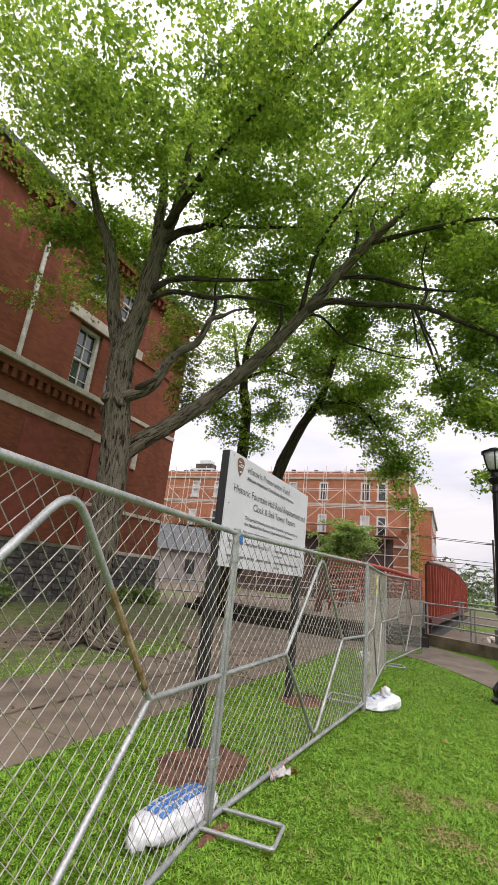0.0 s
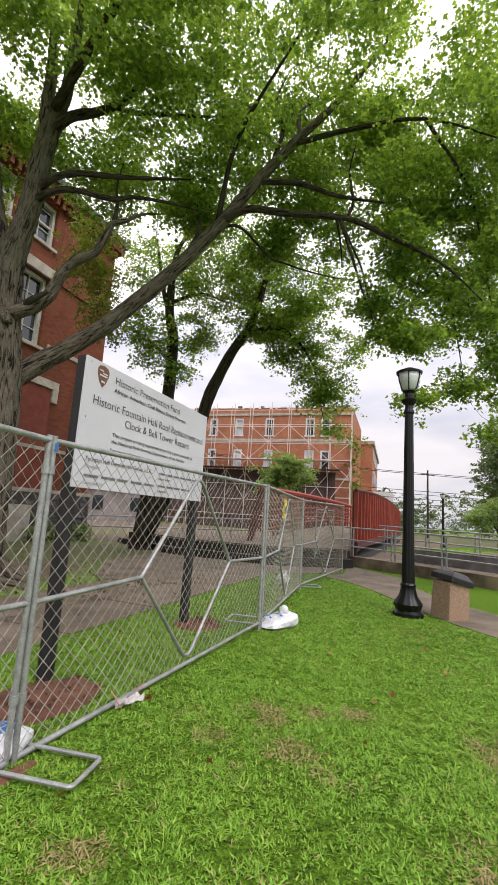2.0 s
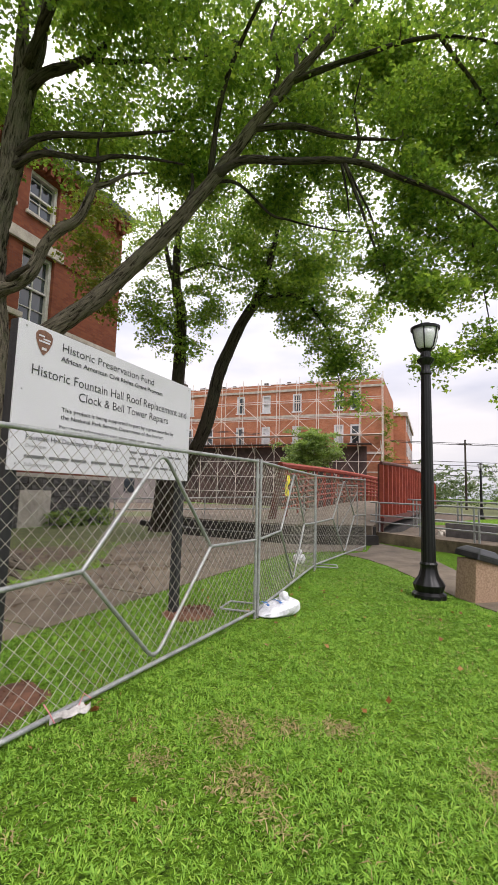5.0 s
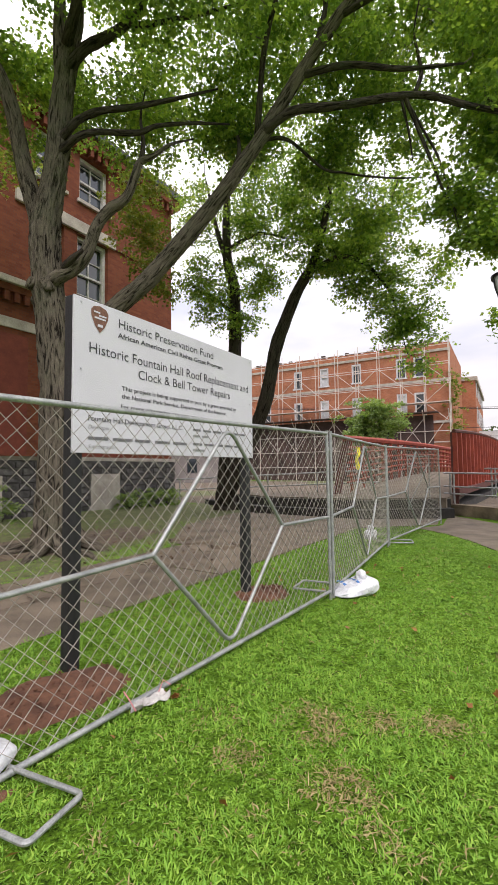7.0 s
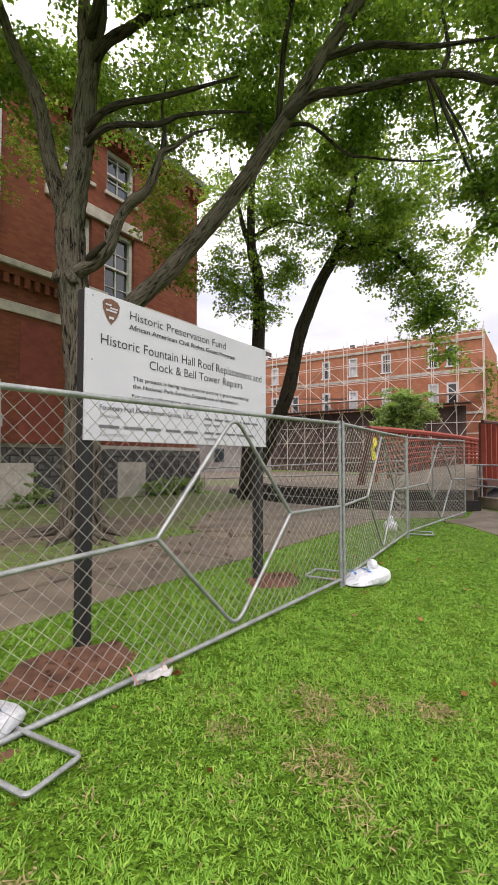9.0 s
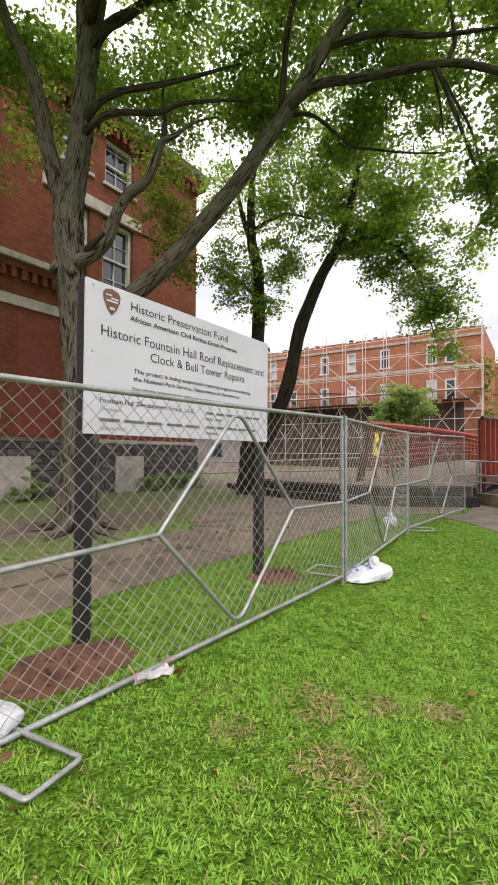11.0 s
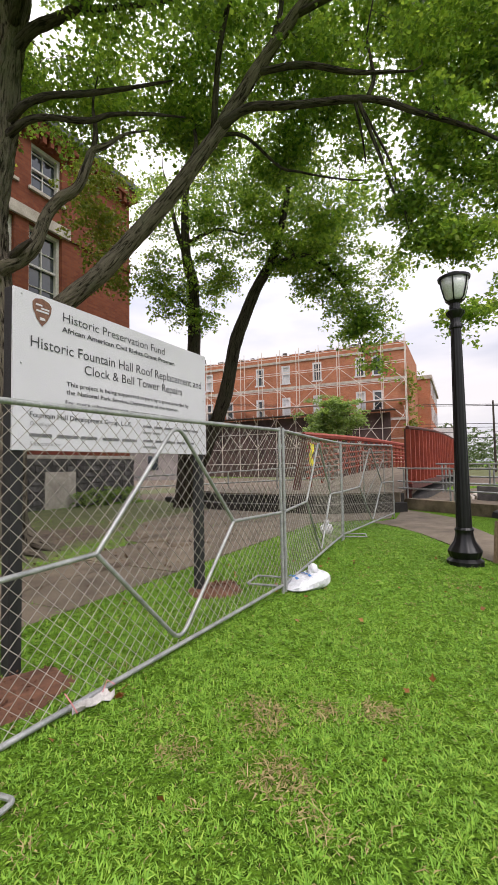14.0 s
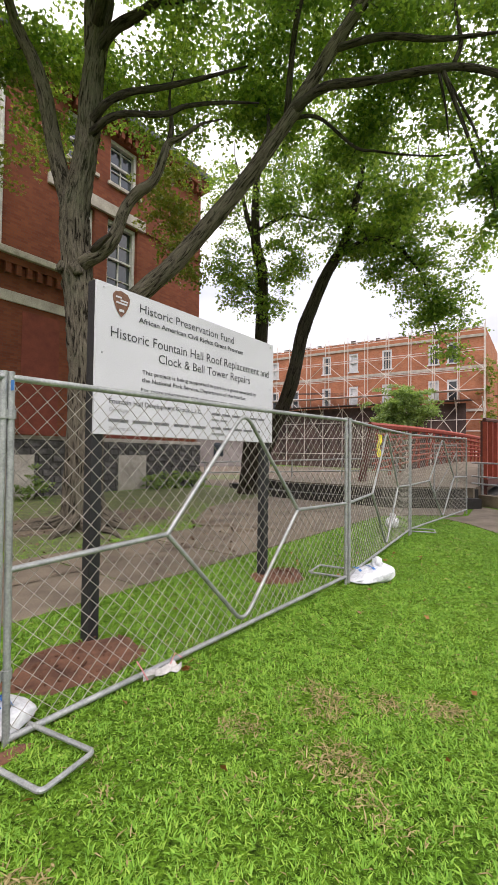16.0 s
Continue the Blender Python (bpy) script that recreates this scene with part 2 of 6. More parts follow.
M_LEAF = leaf_material("maple_leaf", [(0.15, (0.075, 0.138, 0.040)), (0.42, (0.145, 0.228, 0.056)), (0.66, (0.235, 0.318, 0.072)), (0.93, (0.40, 0.45, 0.12))], 0.64)
M_LEAFBROWN = leaf_material("turning_leaf", [(0.15, (0.08, 0.13, 0.025)), (0.5, (0.17, 0.21, 0.04)), (0.9, (0.30, 0.26, 0.07))])
M_BUSH = leaf_material("bush_leaf", [(0.15, (0.085, 0.135, 0.045)), (0.5, (0.165, 0.235, 0.080)), (0.9, (0.27, 0.34, 0.125))], 0.45)
M_FARLEAF = leaf_material("far_leaf", [(0.15, (0.05, 0.085, 0.035)), (0.5, (0.085, 0.13, 0.05)), (0.9, (0.14, 0.18, 0.07))], 0.35)
M_LITTER = leaf_material("leaf_litter", [(0.15, (0.05, 0.032, 0.02)), (0.5, (0.10, 0.062, 0.036)), (0.9, (0.19, 0.12, 0.065))], 0.1)
M_BAGGREY = rough_paint("dirty_plastic", (0.33, 0.31, 0.29), (0.52, 0.50, 0.47), 14, 0.55, 0, 0.3, 40)
M_BRICK = brick_material("red_brick", (0.218, 0.069, 0.033), (0.160, 0.047, 0.025), (1.15, 1.08, 1.0), (0.15, 0.065, 0.045))
M_BRICKFAR = brick_material("orange_brick", (0.46, 0.185, 0.10), (0.36, 0.13, 0.07), (1.2, 1.15, 1.1), (0.42, 0.24, 0.16), 0.25, 0.09)
M_PANEL = rough_paint("red_infill", (0.16, 0.035, 0.02), (0.24, 0.055, 0.03), 3, 0.85, 0, 0.1)
M_STONE = rough_paint("cut_stone", (0.34, 0.30, 0.25), (0.55, 0.50, 0.43), 2.5, 0.9, 0, 0.3, 30)
M_BASESTONE = rough_paint("grey_rubble_stone", (0.060, 0.056, 0.053), (0.16, 0.15, 0.14), 3.5, 0.95, 0, 0.7, 22)
M_FRAME = rough_paint("old_white_paint", (0.42, 0.41, 0.37), (0.62, 0.61, 0.57), 5, 0.6, 0, 0.15, 40)
M_GLASS = glass_material()
M_PALE = rough_paint("pale_surface", (0.55, 0.55, 0.56), (0.75, 0.75, 0.76), 2, 0.7, 0, 0.1)
M_RED = rough_paint("red_steel_paint", (0.20, 0.030, 0.016), (0.34, 0.062, 0.032), 2.5, 0.8, 0, 0.12, 50)
M_MAROON = rough_paint("rusted_and_shaded_steel", (0.055, 0.016, 0.012), (0.13, 0.032, 0.022), 2.5, 0.7, 0, 0.2, 40)
M_SCAFF = rough_paint("scaffold_tube", (0.55, 0.46, 0.40), (0.72, 0.66, 0.60), 4, 0.5, 0.3, 0.0)
M_NET = rough_paint("debris_netting", (0.040, 0.026, 0.024), (0.135, 0.082, 0.072), 0.55, 0.95, 0, 0.3, 9)
M_CHAR = rough_paint("sooty_masonry", (0.035, 0.028, 0.026), (0.14, 0.10, 0.085), 1.5, 0.95, 0, 0.3, 20)
M_ROOF = rough_paint("slate_roof", (0.05, 0.055, 0.06), (0.12, 0.125, 0.13), 3, 0.8, 0, 0.2, 30)
M_YELLOW = rough_paint("yellow_tape", (0.65, 0.55, 0.02), (0.80, 0.70, 0.05), 10, 0.5, 0, 0.0)
M_RUBBER = rough_paint("cable_black", (0.012, 0.012, 0.013), (0.025, 0.025, 0.026), 4, 0.7, 0, 0.0)
M_HAZE = rough_paint("distant_wall", (0.16, 0.14, 0.13), (0.30, 0.27, 0.25), 0.5, 0.9, 0, 0.0)
M_DEADLEAF = leaf_material("dead_leaf", [(0.15, (0.13, 0.050, 0.014)), (0.5, (0.26, 0.105, 0.028)), (0.9, (0.36, 0.21, 0.07))], 0.15)
M_STRAW = blade_material("dry_grass", [(0.25, (0.19, 0.15, 0.055)), (0.55, (0.30, 0.24, 0.10)), (0.85, (0.43, 0.36, 0.17))])
M_LAMPGLASS = rough_paint("frosted_glass", (0.55, 0.57, 0.58), (0.68, 0.70, 0.70), 3, 0.15, 0, 0.0, spec=0.6)


# ---- shape helpers ----
def link(name, bm, mat, parent=None, label="", smooth=False):
    me = bpy.data.meshes.new(name)
    bmesh.ops.recalc_face_normals(bm, faces=bm.faces)
    bm.to_mesh(me)
    bm.free()
    me.materials.append(mat)
    if smooth:
        me.shade_smooth()
        if smooth == "crease":
            me.set_sharp_from_angle(angle=0.6)
    ob = new(name, me)
    if parent:
        ob.parent = parent
    if label:
        ob["label"] = label
    return ob


def part(name, bm, mat, parent, label="", smooth=False):
    return link(name, bm, mat, parent, label, smooth)


def empty(name, m, label, category, group="", kind=""):
    e = new(name)
    e.matrix_world = m
    e.empty_display_size = 0.1
    return tagged(e, label, category, group, kind)


def box(bm, x0, x1, y0, y1, z0, z1, bevel=0.0):
    r = bmesh.ops.create_cube(bm, size=1, matrix=Matrix.Translation(((x0 + x1) / 2, (y0 + y1) / 2, (z0 + z1) / 2)) @ Matrix.Diagonal((x1 - x0, y1 - y0, z1 - z0, 1)))
    if bevel:
        es = list({e for v in r["verts"] for e in v.link_edges})
        bmesh.ops.bevel(bm, geom=es, offset=bevel, segments=2, affect="EDGES", profile=0.6)
    return bm


def boxed(*a, bevel=0.0):
    return box(bmesh.new(), *a, bevel=bevel)


def tube(bm, pts, radii, sides=8, caps=True, wobble=0.0, ridge=0.0):
    """A round tube along a line of points, radius by point."""
    pts = [Vector(p) for p in pts]
    if not hasattr(radii, "__len__"):
        radii = [radii] * len(pts)
    rings, side = [], None
    along = bm.verts.layers.float_vector.get("along") or bm.verts.layers.float_vector.new("along")
    mean, run = sum(radii) / len(radii), pts[0].x * 7.0 + pts[0].z * 3.0
    for i, p in enumerate(pts):
        run += (p - pts[i - 1]).length if i else 0.0
        d = (pts[min(i + 1, len(pts) - 1)] - pts[max(i - 1, 0)]).normalized()
        if side is None:
            side = d.orthogonal().normalized()
        side = (side - d * side.dot(d)).normalized()
        up = d.cross(side)
        ring = []
        for k in range(sides):
            a = 2 * math.pi * k / sides
            r = radii[i]
            q = p + (side * math.cos(a) + up * math.sin(a)) * r
            if wobble:
                w = noise.noise((q.x * 3.1, q.y * 3.1, q.z * 0.9)) + 0.6 * noise.noise((q.x * 9, q.y * 9, q.z * 2.0))
                if ridge:
                    s_ = i * 0.11
                    w2 = noise.noise((math.cos(a) * 3.4 + 5, math.sin(a) * 3.4, s_ * 0.55)) + 0.7 * noise.noise((math.cos(a) * 7, math.sin(a) * 7 + 3, s_ * 1.3))
                    w += (0.45 - abs(w2) * 1.9) * ridge / wobble
                q = p + (side * math.cos(a) + up * math.sin(a)) * r * (1 + wobble * w)
            ring.append(bm.verts.new(q))
            ring[-1][along] = (math.cos(a) * mean, math.sin(a) * mean, run)
        rings.append(ring)
    for a, b in zip(rings, rings[1:]):
        for k in range(sides):
            bm.faces.new((a[k], a[(k + 1) % sides], b[(k + 1) % sides], b[k]))
    if caps:
        bm.faces.new(rings[0][::-1])
        bm.faces.new(rings[-1])
    return bm


def tubed(pts, radii, sides=8, wobble=0.0, ridge=0.0):
    return tube(bmesh.new(), pts, radii, sides, True, wobble, ridge)


def lathe(profile, sides=24, flute=0.0, ribs=12):
    """A turned body from (radius, height) pairs, fluted if wished."""
    bm = bmesh.new()
    rings = []
    for r, z in profile:
        f = [r * (1 - flute * (0.5 + 0.5 * math.cos(2 * math.pi * k * ribs / sides)) ** 2) for k in range(sides)]
        rings.append([bm.verts.new((f[k] * math.cos(2 * math.pi * k / sides), f[k] * math.sin(2 * math.pi * k / sides), z)) for k in range(sides)])
    for a, b in zip(rings, rings[1:]):
        for k in range(sides):
            bm.faces.new((a[k], a[(k + 1) % sides], b[(k + 1) % sides], b[k]))
    bm.faces.new(rings[0][::-1]); bm.faces.new(rings[-1])
    return bm


def smooth_line(pts, n=6):
    """Catmull-Rom through points (3 or 4 numbers each)."""
    P = [np.array(p, float) for p in pts]
    P = [2 * P[0] - P[1]] + P + [2 * P[-1] - P[-2]]
    out = []
    for i in range(1, len(P) - 2):
        a, b, c, d = P[i - 1:i + 3]
        for k in range(n):
            t = k / n
            out.append(0.5 * (2 * b + (c - a) * t + (2 * a - 5 * b + 4 * c - d) * t * t + (3 * b - a - 3 * c + d) * t ** 3))
    out.append(P[-2])
    return np.array(out)


def ground_z(x, y):
    """The lawn falls gently to the right."""
    return 0.055 - 0.014 * min(max(x, -3.4), 5.2)


def flat_poly(pts, z, thick, step=0.0):
    """A slab over an outline, its top at z above the ground there."""
    bm = bmesh.new()
    top = [bm.verts.new((x, y, ground_z(x, y) + z)) for x, y in pts]
    f = bm.faces.new(top)
    r = bmesh.ops.extrude_face_region(bm, geom=[f])
    for v in r["geom"]:
        if isinstance(v, bmesh.types.BMVert):
            v.co.z -= thick
    return bm


# Site axes: the walk, the fence, the sign, the hall and the bridge all run along D.
D = Vector((0.46, 0.888, 0)).normalized()
N = Vector((D.y, -D.x, 0))
YAW_D = math.degrees(math.atan2(D.y, D.x))

M_PINK = rough_paint("pink_cord", (0.55, 0.20, 0.22), (0.65, 0.28, 0.28), 8, 0.7, 0, 0.0)
M_WORN = rough_paint("worn_turf", (0.065, 0.080, 0.026), (0.150, 0.160, 0.058), 5, 1.0, 0, 0.7, 40)
M_SOIL = rough_paint("bare_soil", (0.07, 0.05, 0.035), (0.17, 0.13, 0.09), 5, 1.0, 0, 0.7, 40)
M_ASPHALT = rough_paint("asphalt", (0.04, 0.04, 0.042), (0.075, 0.075, 0.075), 2, 0.95, 0, 0.3, 60)


def holed_wall(x0, x1, z0, z1, y0, y1, opens):
    """One wall of one piece, from y0 to y1 thick, with openings through it."""
    xs = sorted({x0, x1, *[v for o in opens for v in o[:2]]})
    zs = sorted({z0, z1, *[v for o in opens for v in o[2:]]})
    bm = bmesh.new()
    grid = {(i, k): bm.verts.new((x, y1, z)) for i, x in enumerate(xs) for k, z in enumerate(zs)}
    faces = []
    for i in range(len(xs) - 1):
        for k in range(len(zs) - 1):
            cx, cz = (xs[i] + xs[i + 1]) / 2, (zs[k] + zs[k + 1]) / 2
            if not any(o[0] < cx < o[1] and o[2] < cz < o[3] for o in opens):
                faces.append(bm.faces.new((grid[i, k], grid[i + 1, k], grid[i + 1, k + 1], grid[i, k + 1])))
    for v in [v for v in bm.verts if not v.link_faces]:
        bm.verts.remove(v)
    r = bmesh.ops.extrude_face_region(bm, geom=faces)
    for g in r["geom"]:
        if isinstance(g, bmesh.types.BMVert):
            g.co.y = y0
    bmesh.ops.recalc_face_normals(bm, faces=bm.faces)
    return bm

# ---- ground ----
def make_ground():
    bm = bmesh.new()
    xs = [-3000, -600, -150, -60, -30, -18, -12, -6, -3, -1.2, 0, 1, 2, 3, 4, 5.2, 7, 10, 14, 20, 34, 60, 150, 600, 3000]
    ys = [-3000, -600, -100, -30, -12, -6, -2, 0, 2, 4, 6, 8, 10, 13, 17, 22, 28, 42, 60, 100, 200, 600, 3000]
    grid = [[bm.verts.new((x, y, ground_z(x, y))) for x in xs] for y in ys]
    for a, b in zip(grid, grid[1:]):
        for k in range(len(xs) - 1):
            bm.faces.new((a[k], a[k + 1], b[k + 1], b[k]))
    return tagged(link("ground", bm, M_TURF, smooth=True), "green lawn of mown mixed turf", "lawn", kind="structure")


make_ground()

# concrete walk behind the fence, in slabs with open joints
WALK_O = Vector((-1.15, 4.25, 0))
walk_ob = empty("pavement", pose(0, 0, 0), "worn grey concrete walk with cracked joints", "walkway", kind="structure")
random.seed(4)
for i in range(-4, 7):
    a, b = i * 1.75, i * 1.75 + 1.735
    w0 = -1.95
    pts = [WALK_O + D * a, WALK_O + D * b, WALK_O + D * b + N * w0, WALK_O + D * a + N * w0]
    s = part("slab", flat_poly([(p.x, p.y) for p in pts], 0.012 + random.uniform(-0.008, 0.008), 0.1), M_CONC, walk_ob)
# paved court in front of the bridge
COURT_EDGE = [(0.45, 8.9), (1.0, 10.6), (2.1, 11.9), (3.4, 12.5), (5.2, 13.2), (6.2, 15.9), (2.9, 17.6), (-0.3, 15.6), (-1.2, 12.5), (-0.9, 9.9)]
court = flat_poly(COURT_EDGE, 0.016, 0.1)
tagged(link("pavement", court, M_CONC), "grey concrete court before the footbridge", "pavement", kind="structure")
SIDE_EDGE = [(4.5, 12.45), (4.86, 11.6), (5.0, 10.6), (5.02, 9.4), (4.99, 8.2), (5.06, 7.3), (5.27, 6.4), (5.6, 4.5), (5.7, -3.0), (7.0, -3.0), (6.9, 4.5), (6.5, 7.5), (6.27, 9.0), (6.26, 10.1), (6.5, 11.6), (6.92, 12.8), (6.35, 15.6), (5.3, 13.1)]
side_walk = flat_poly(SIDE_EDGE, 0.014, 0.1)
tagged(link("pavement", side_walk, M_CONC), "grey concrete footway across the lawn", "footway", kind="structure")


# ---- temporary fence ----
LEN, TOP, BOT = 3.60, 1.80, 0.06


def mesh_wires(LEN):
    """Chain link: upright zigzag wires hooked into one another."""
    amp, row = 0.0260, 0.0500
    verts, faces = [], []
    n = int(LEN / (2 * amp))
    rows = int((TOP - BOT) / row)
    r = 0.0029
    for i in range(n + 1):
        base = len(verts)
        for j in range(rows + 1):
            turn = 1 if (i + j) % 2 else -1
            x = min(max(i * 2 * amp + turn * (amp + 0.001), 0.0), LEN)
            z = BOT + j * (TOP - BOT) / rows
            y = 0.002 * turn + 0.014 * noise.noise((x * 1.3, z * 1.3, 3))
            x += 0.006 * noise.noise((x * 1.1, z * 1.1, 9))
            for k in range(3):
                a = 2 * math.pi * k / 3
                verts.append((x + r * math.cos(a), y + r * math.sin(a), z))
        for j in range(rows):
            for k in range(3):
                p, q = base + j * 3 + k, base + j * 3 + (k + 1) % 3
                faces.append((p, q, q + 3, p + 3))
    me = bpy.data.meshes.new("chain_link")
    me.from_pydata(verts, [], faces)
    me.materials.append(M_WIRE)
    return me


WIRES = {w: mesh_wires(w) for w in (3.60, 1.05)}


def arc_line(pts, n=5, r=0.12):
    """A line with its inner corners rounded, as bent pipe."""
    pts = [Vector(p) for p in pts]
    out = [pts[0]]
    for a, b, c in zip(pts, pts[1:], pts[2:]):
        u, v = (a - b).normalized(), (c - b).normalized()
        for k in range(n + 1):
            t = k / n
            out.append((b + u * r) * (1 - t) ** 2 + b * 2 * t * (1 - t) + (b + v * r) * t * t)
    return out + [pts[-1]]


def fence_panel(m, label, group="fence panels", rusty=False, LEN=3.60):
    e = empty("temporary_fence", m, label, "fence", group)
    R = 0.0178
    for x in (0, LEN):
        part("post", tubed([(x, 0, -0.05), (x, 0, TOP + 0.03)], R, 12), M_GALV, e, smooth="crease")
    part("top_rail", tubed([(0, 0, TOP), (LEN * 0.5, 0, TOP - 0.008), (LEN, 0, TOP)], R, 12), M_GALV, e, smooth="crease")
    part("bottom_rail", tubed([(0, 0, BOT), (LEN, 0, BOT)], R, 12), M_GALV, e, smooth="crease")
    c, h, mid = LEN / 2 + (0.09 if rusty else 0.0), 0.80, 0.90
    if LEN < 2:
        part("brace", tubed([(0, 0, BOT + 0.3), (LEN, 0, TOP - 0.2)], R * 0.8, 9), M_GALV, e)
        new("chain_link", WIRES[LEN]).parent = e
        return e
    part("brace", tubed(arc_line([(c - h, 0, mid), (c, 0, TOP - 0.03), (c + h, 0, mid)], r=0.14), R * 0.9, 12), M_GALV, e, smooth="crease")
    if rusty:
        part("rust_sleeve", tubed([(c + h * 0.42, 0, TOP - 0.03 - (TOP - 0.03 - mid) * 0.42), (c + h * 0.93, 0, TOP - 0.03 - (TOP - 0.03 - mid) * 0.93)], R * 1.02, 9), M_RUST, e, "rusty sleeve on the brace")
    part("brace", tubed(arc_line([(c - h, 0, mid), (c, 0, BOT + 0.02), (c + h, 0, mid)], r=0.14), R * 0.9, 12), M_GALV, e, smooth="crease")
    part("middle_rail", tubed([(0, 0, mid - 0.03), (c - h, 0, mid)], R * 0.9, 12), M_GALV, e, smooth="crease")
    part("middle_rail", tubed([(c + h, 0, mid), (LEN, 0, mid - 0.03)], R * 0.9, 12), M_GALV, e, smooth="crease")
    w = new("chain_link", WIRES[LEN])
    w.parent = e
    for x in (0, LEN):
        for z in (0.35, 1.60):
            part("clamp", tubed([(x, 0, z), (x, 0, z + 0.045)], R + 0.007, 10), M_GALV, e)
    return e


def between(a, b, z=None):
    """A pose at a, its x axis towards b."""
    a, b = Vector(a), Vector(b)
    yaw = math.degrees(math.atan2(b.y - a.y, b.x - a.x))
    za, zb = a.z, b.z
    return pose(a.x, a.y, za, 0, -math.degrees(math.atan2(zb - za, (b - a).length)), yaw)


P0, P1, P2, P3, P4 = (-1.31, -0.13, 0.02), (-0.03, 3.23, 0.02), (1.83, 6.40, 0.06), (3.22, 9.84, 0.06), (5.22, 12.95, 0.11)
fence_panel(between(P0, P1), "galvanised temporary fence panel with chain link, rusted bent brace", rusty=True)
fence_panel(between((P1[0] + 0.03, P1[1] + 0.05, P1[2]), P2), "galvanised temporary fence panel with chain link, in front of the sign")
fence_panel(between((P2[0] + 0.03, P2[1] + 0.06, P2[2]), P3), "galvanised temporary fence panel with chain link on the lawn")
fence_panel(between((P3[0] + 0.03, P3[1] + 0.06, P3[2]), P4), "galvanised temporary fence panel with chain link at the court")


fence_panel(pose(4.85, 14.5, 0.0, 0, 0, 40), "narrow galvanised gate panel beside the court", LEN=1.05)


# ---- project sign ----
S0 = Vector((-0.17, 4.40, 0))
SIGN_W, SIGN_B, SIGN_T = 2.44, 1.60, 2.76
SIGN_D = Vector((1.135, 2.16, 0)).normalized()
SIGN_M = pose(S0.x, S0.y, 0, 0, 0, math.degrees(math.atan2(SIGN_D.y, SIGN_D.x)))
sign_e = empty("project_sign", SIGN_M, "large white information board on two black wooden posts", "sign")
part("panel", boxed(0, SIGN_W, 0, 0.02, SIGN_B, SIGN_T, bevel=0.003), M_SIGN, sign_e, "white printed panel")
for x in (0.0, SIGN_W - 0.125):
    zb = ground_z(*(SIGN_M @ Vector((x, 0, 0))).xy)
    part("post", boxed(x + 0.004, x + 0.100, 0.022, 0.112, zb - 0.05, SIGN_T + 0.005, bevel=0.006), M_BLACKPOST, sign_e, "black-stained square post")


# ---- street lamp ----
LAMP = (4.55, 7.80)


def street_lamp(m, label):
    e = empty("street_lamp", m, label, "street lamp")
    part("base", lathe([(0.25, 0), (0.25, 0.06), (0.20, 0.10), (0.225, 0.16), (0.235, 0.20), (0.205, 0.25), (0.15, 0.33), (0.125, 0.42), (0.12, 0.47), (0.135, 0.50), (0.115, 0.53)], 48, 0.06), M_LAMP, e, "flared cast base", smooth="crease")
    part("pole", lathe([(0.108, 0.50), (0.098, 1.2), (0.088, 2.2), (0.074, 3.42), (0.09, 3.44), (0.09, 3.47), (0.07, 3.51), (0.07, 3.58), (0.125, 3.64), (0.135, 3.68), (0.08, 3.72), (0.075, 3.80), (0.12, 3.84)], 48, 0.07), M_LAMP, e, smooth="crease")
    part("globe", lathe([(0.09, 3.84), (0.14, 3.88), (0.185, 4.05), (0.20, 4.17)], 18), M_LAMPGLASS, e, "frosted glass globe", smooth=True)
    for k in range(6):
        a = k * math.pi / 3
        pts = [(r * math.cos(a), r * math.sin(a), z) for r, z in ((0.10, 3.84), (0.148, 3.88), (0.194, 4.05), (0.210, 4.18))]
        part("cage_rib", tubed(pts, 0.011, 6), M_LAMP, e)
    part("cap", lathe([(0.222, 4.165), (0.226, 4.20), (0.19, 4.215), (0.12, 4.225), (0.10, 4.26), (0.05, 4.27), (0.045, 4.25)], 32), M_LAMP, e, smooth="crease")
    return e


street_lamp(pose(*LAMP, ground_z(*LAMP)), "black cast-iron street lamp with a glass globe on the lawn")


# ---- litter bin ----
def litter_bin(m):
    e = empty("litter_bin", m, "leaning tan aggregate concrete litter bin with a slipped black hood", "litter bin")
    bm = boxed(-0.22, 0.22, -0.20, 0.20, 0, 0.62, bevel=0.02)
    for v in bm.verts:
        k = 1.0 - 0.05 * v.co.z / 0.62
        v.co.x, v.co.y = v.co.x * k, v.co.y * k
        v.co += 0.006 * noise.noise_vector(v.co * 7)
    part("body", bm, M_AGGREGATE, e, "tan exposed-aggregate body")
    tilt = pose(0.015, 0.0, 0.60, 4, 10, 3)
    bm = bmesh.new()
    rings = [(0.250, 0.232, 0.0), (0.256, 0.236, 0.012), (0.252, 0.232, 0.085), (0.235, 0.215, 0.105), (0.17, 0.15, 0.165), (0.15, 0.13, 0.175)]
    prev = None
    for rx, ry, z in rings:
        cur = [bm.verts.new(tilt @ Vector((rx * cx, ry * cy, z))) for cx, cy in ((-0.93, -1), (0.93, -1), (1, -0.93), (1, 0.93), (0.93, 1), (-0.93, 1), (-1, 0.93), (-1, -0.93))]
        if prev:
            for k in range(8):
                bm.faces.new((prev[k], prev[(k + 1) % 8], cur[(k + 1) % 8], cur[k]))
        else:
            bm.faces.new(cur[::-1])
        prev = cur
    bm.faces.new(prev)
    part("lid", bm, M_LID, e, "black plastic hood")
    bm = bmesh.new()
    for k in range(4):
        box(bm, -0.18 + k * 0.095, -0.10 + k * 0.095, -0.2395, -0.232, 0.03, 0.06, bevel=0.003)
    bm.transform(tilt)
    part("hood_vent", bm, M_RUBBER, e)
    return e


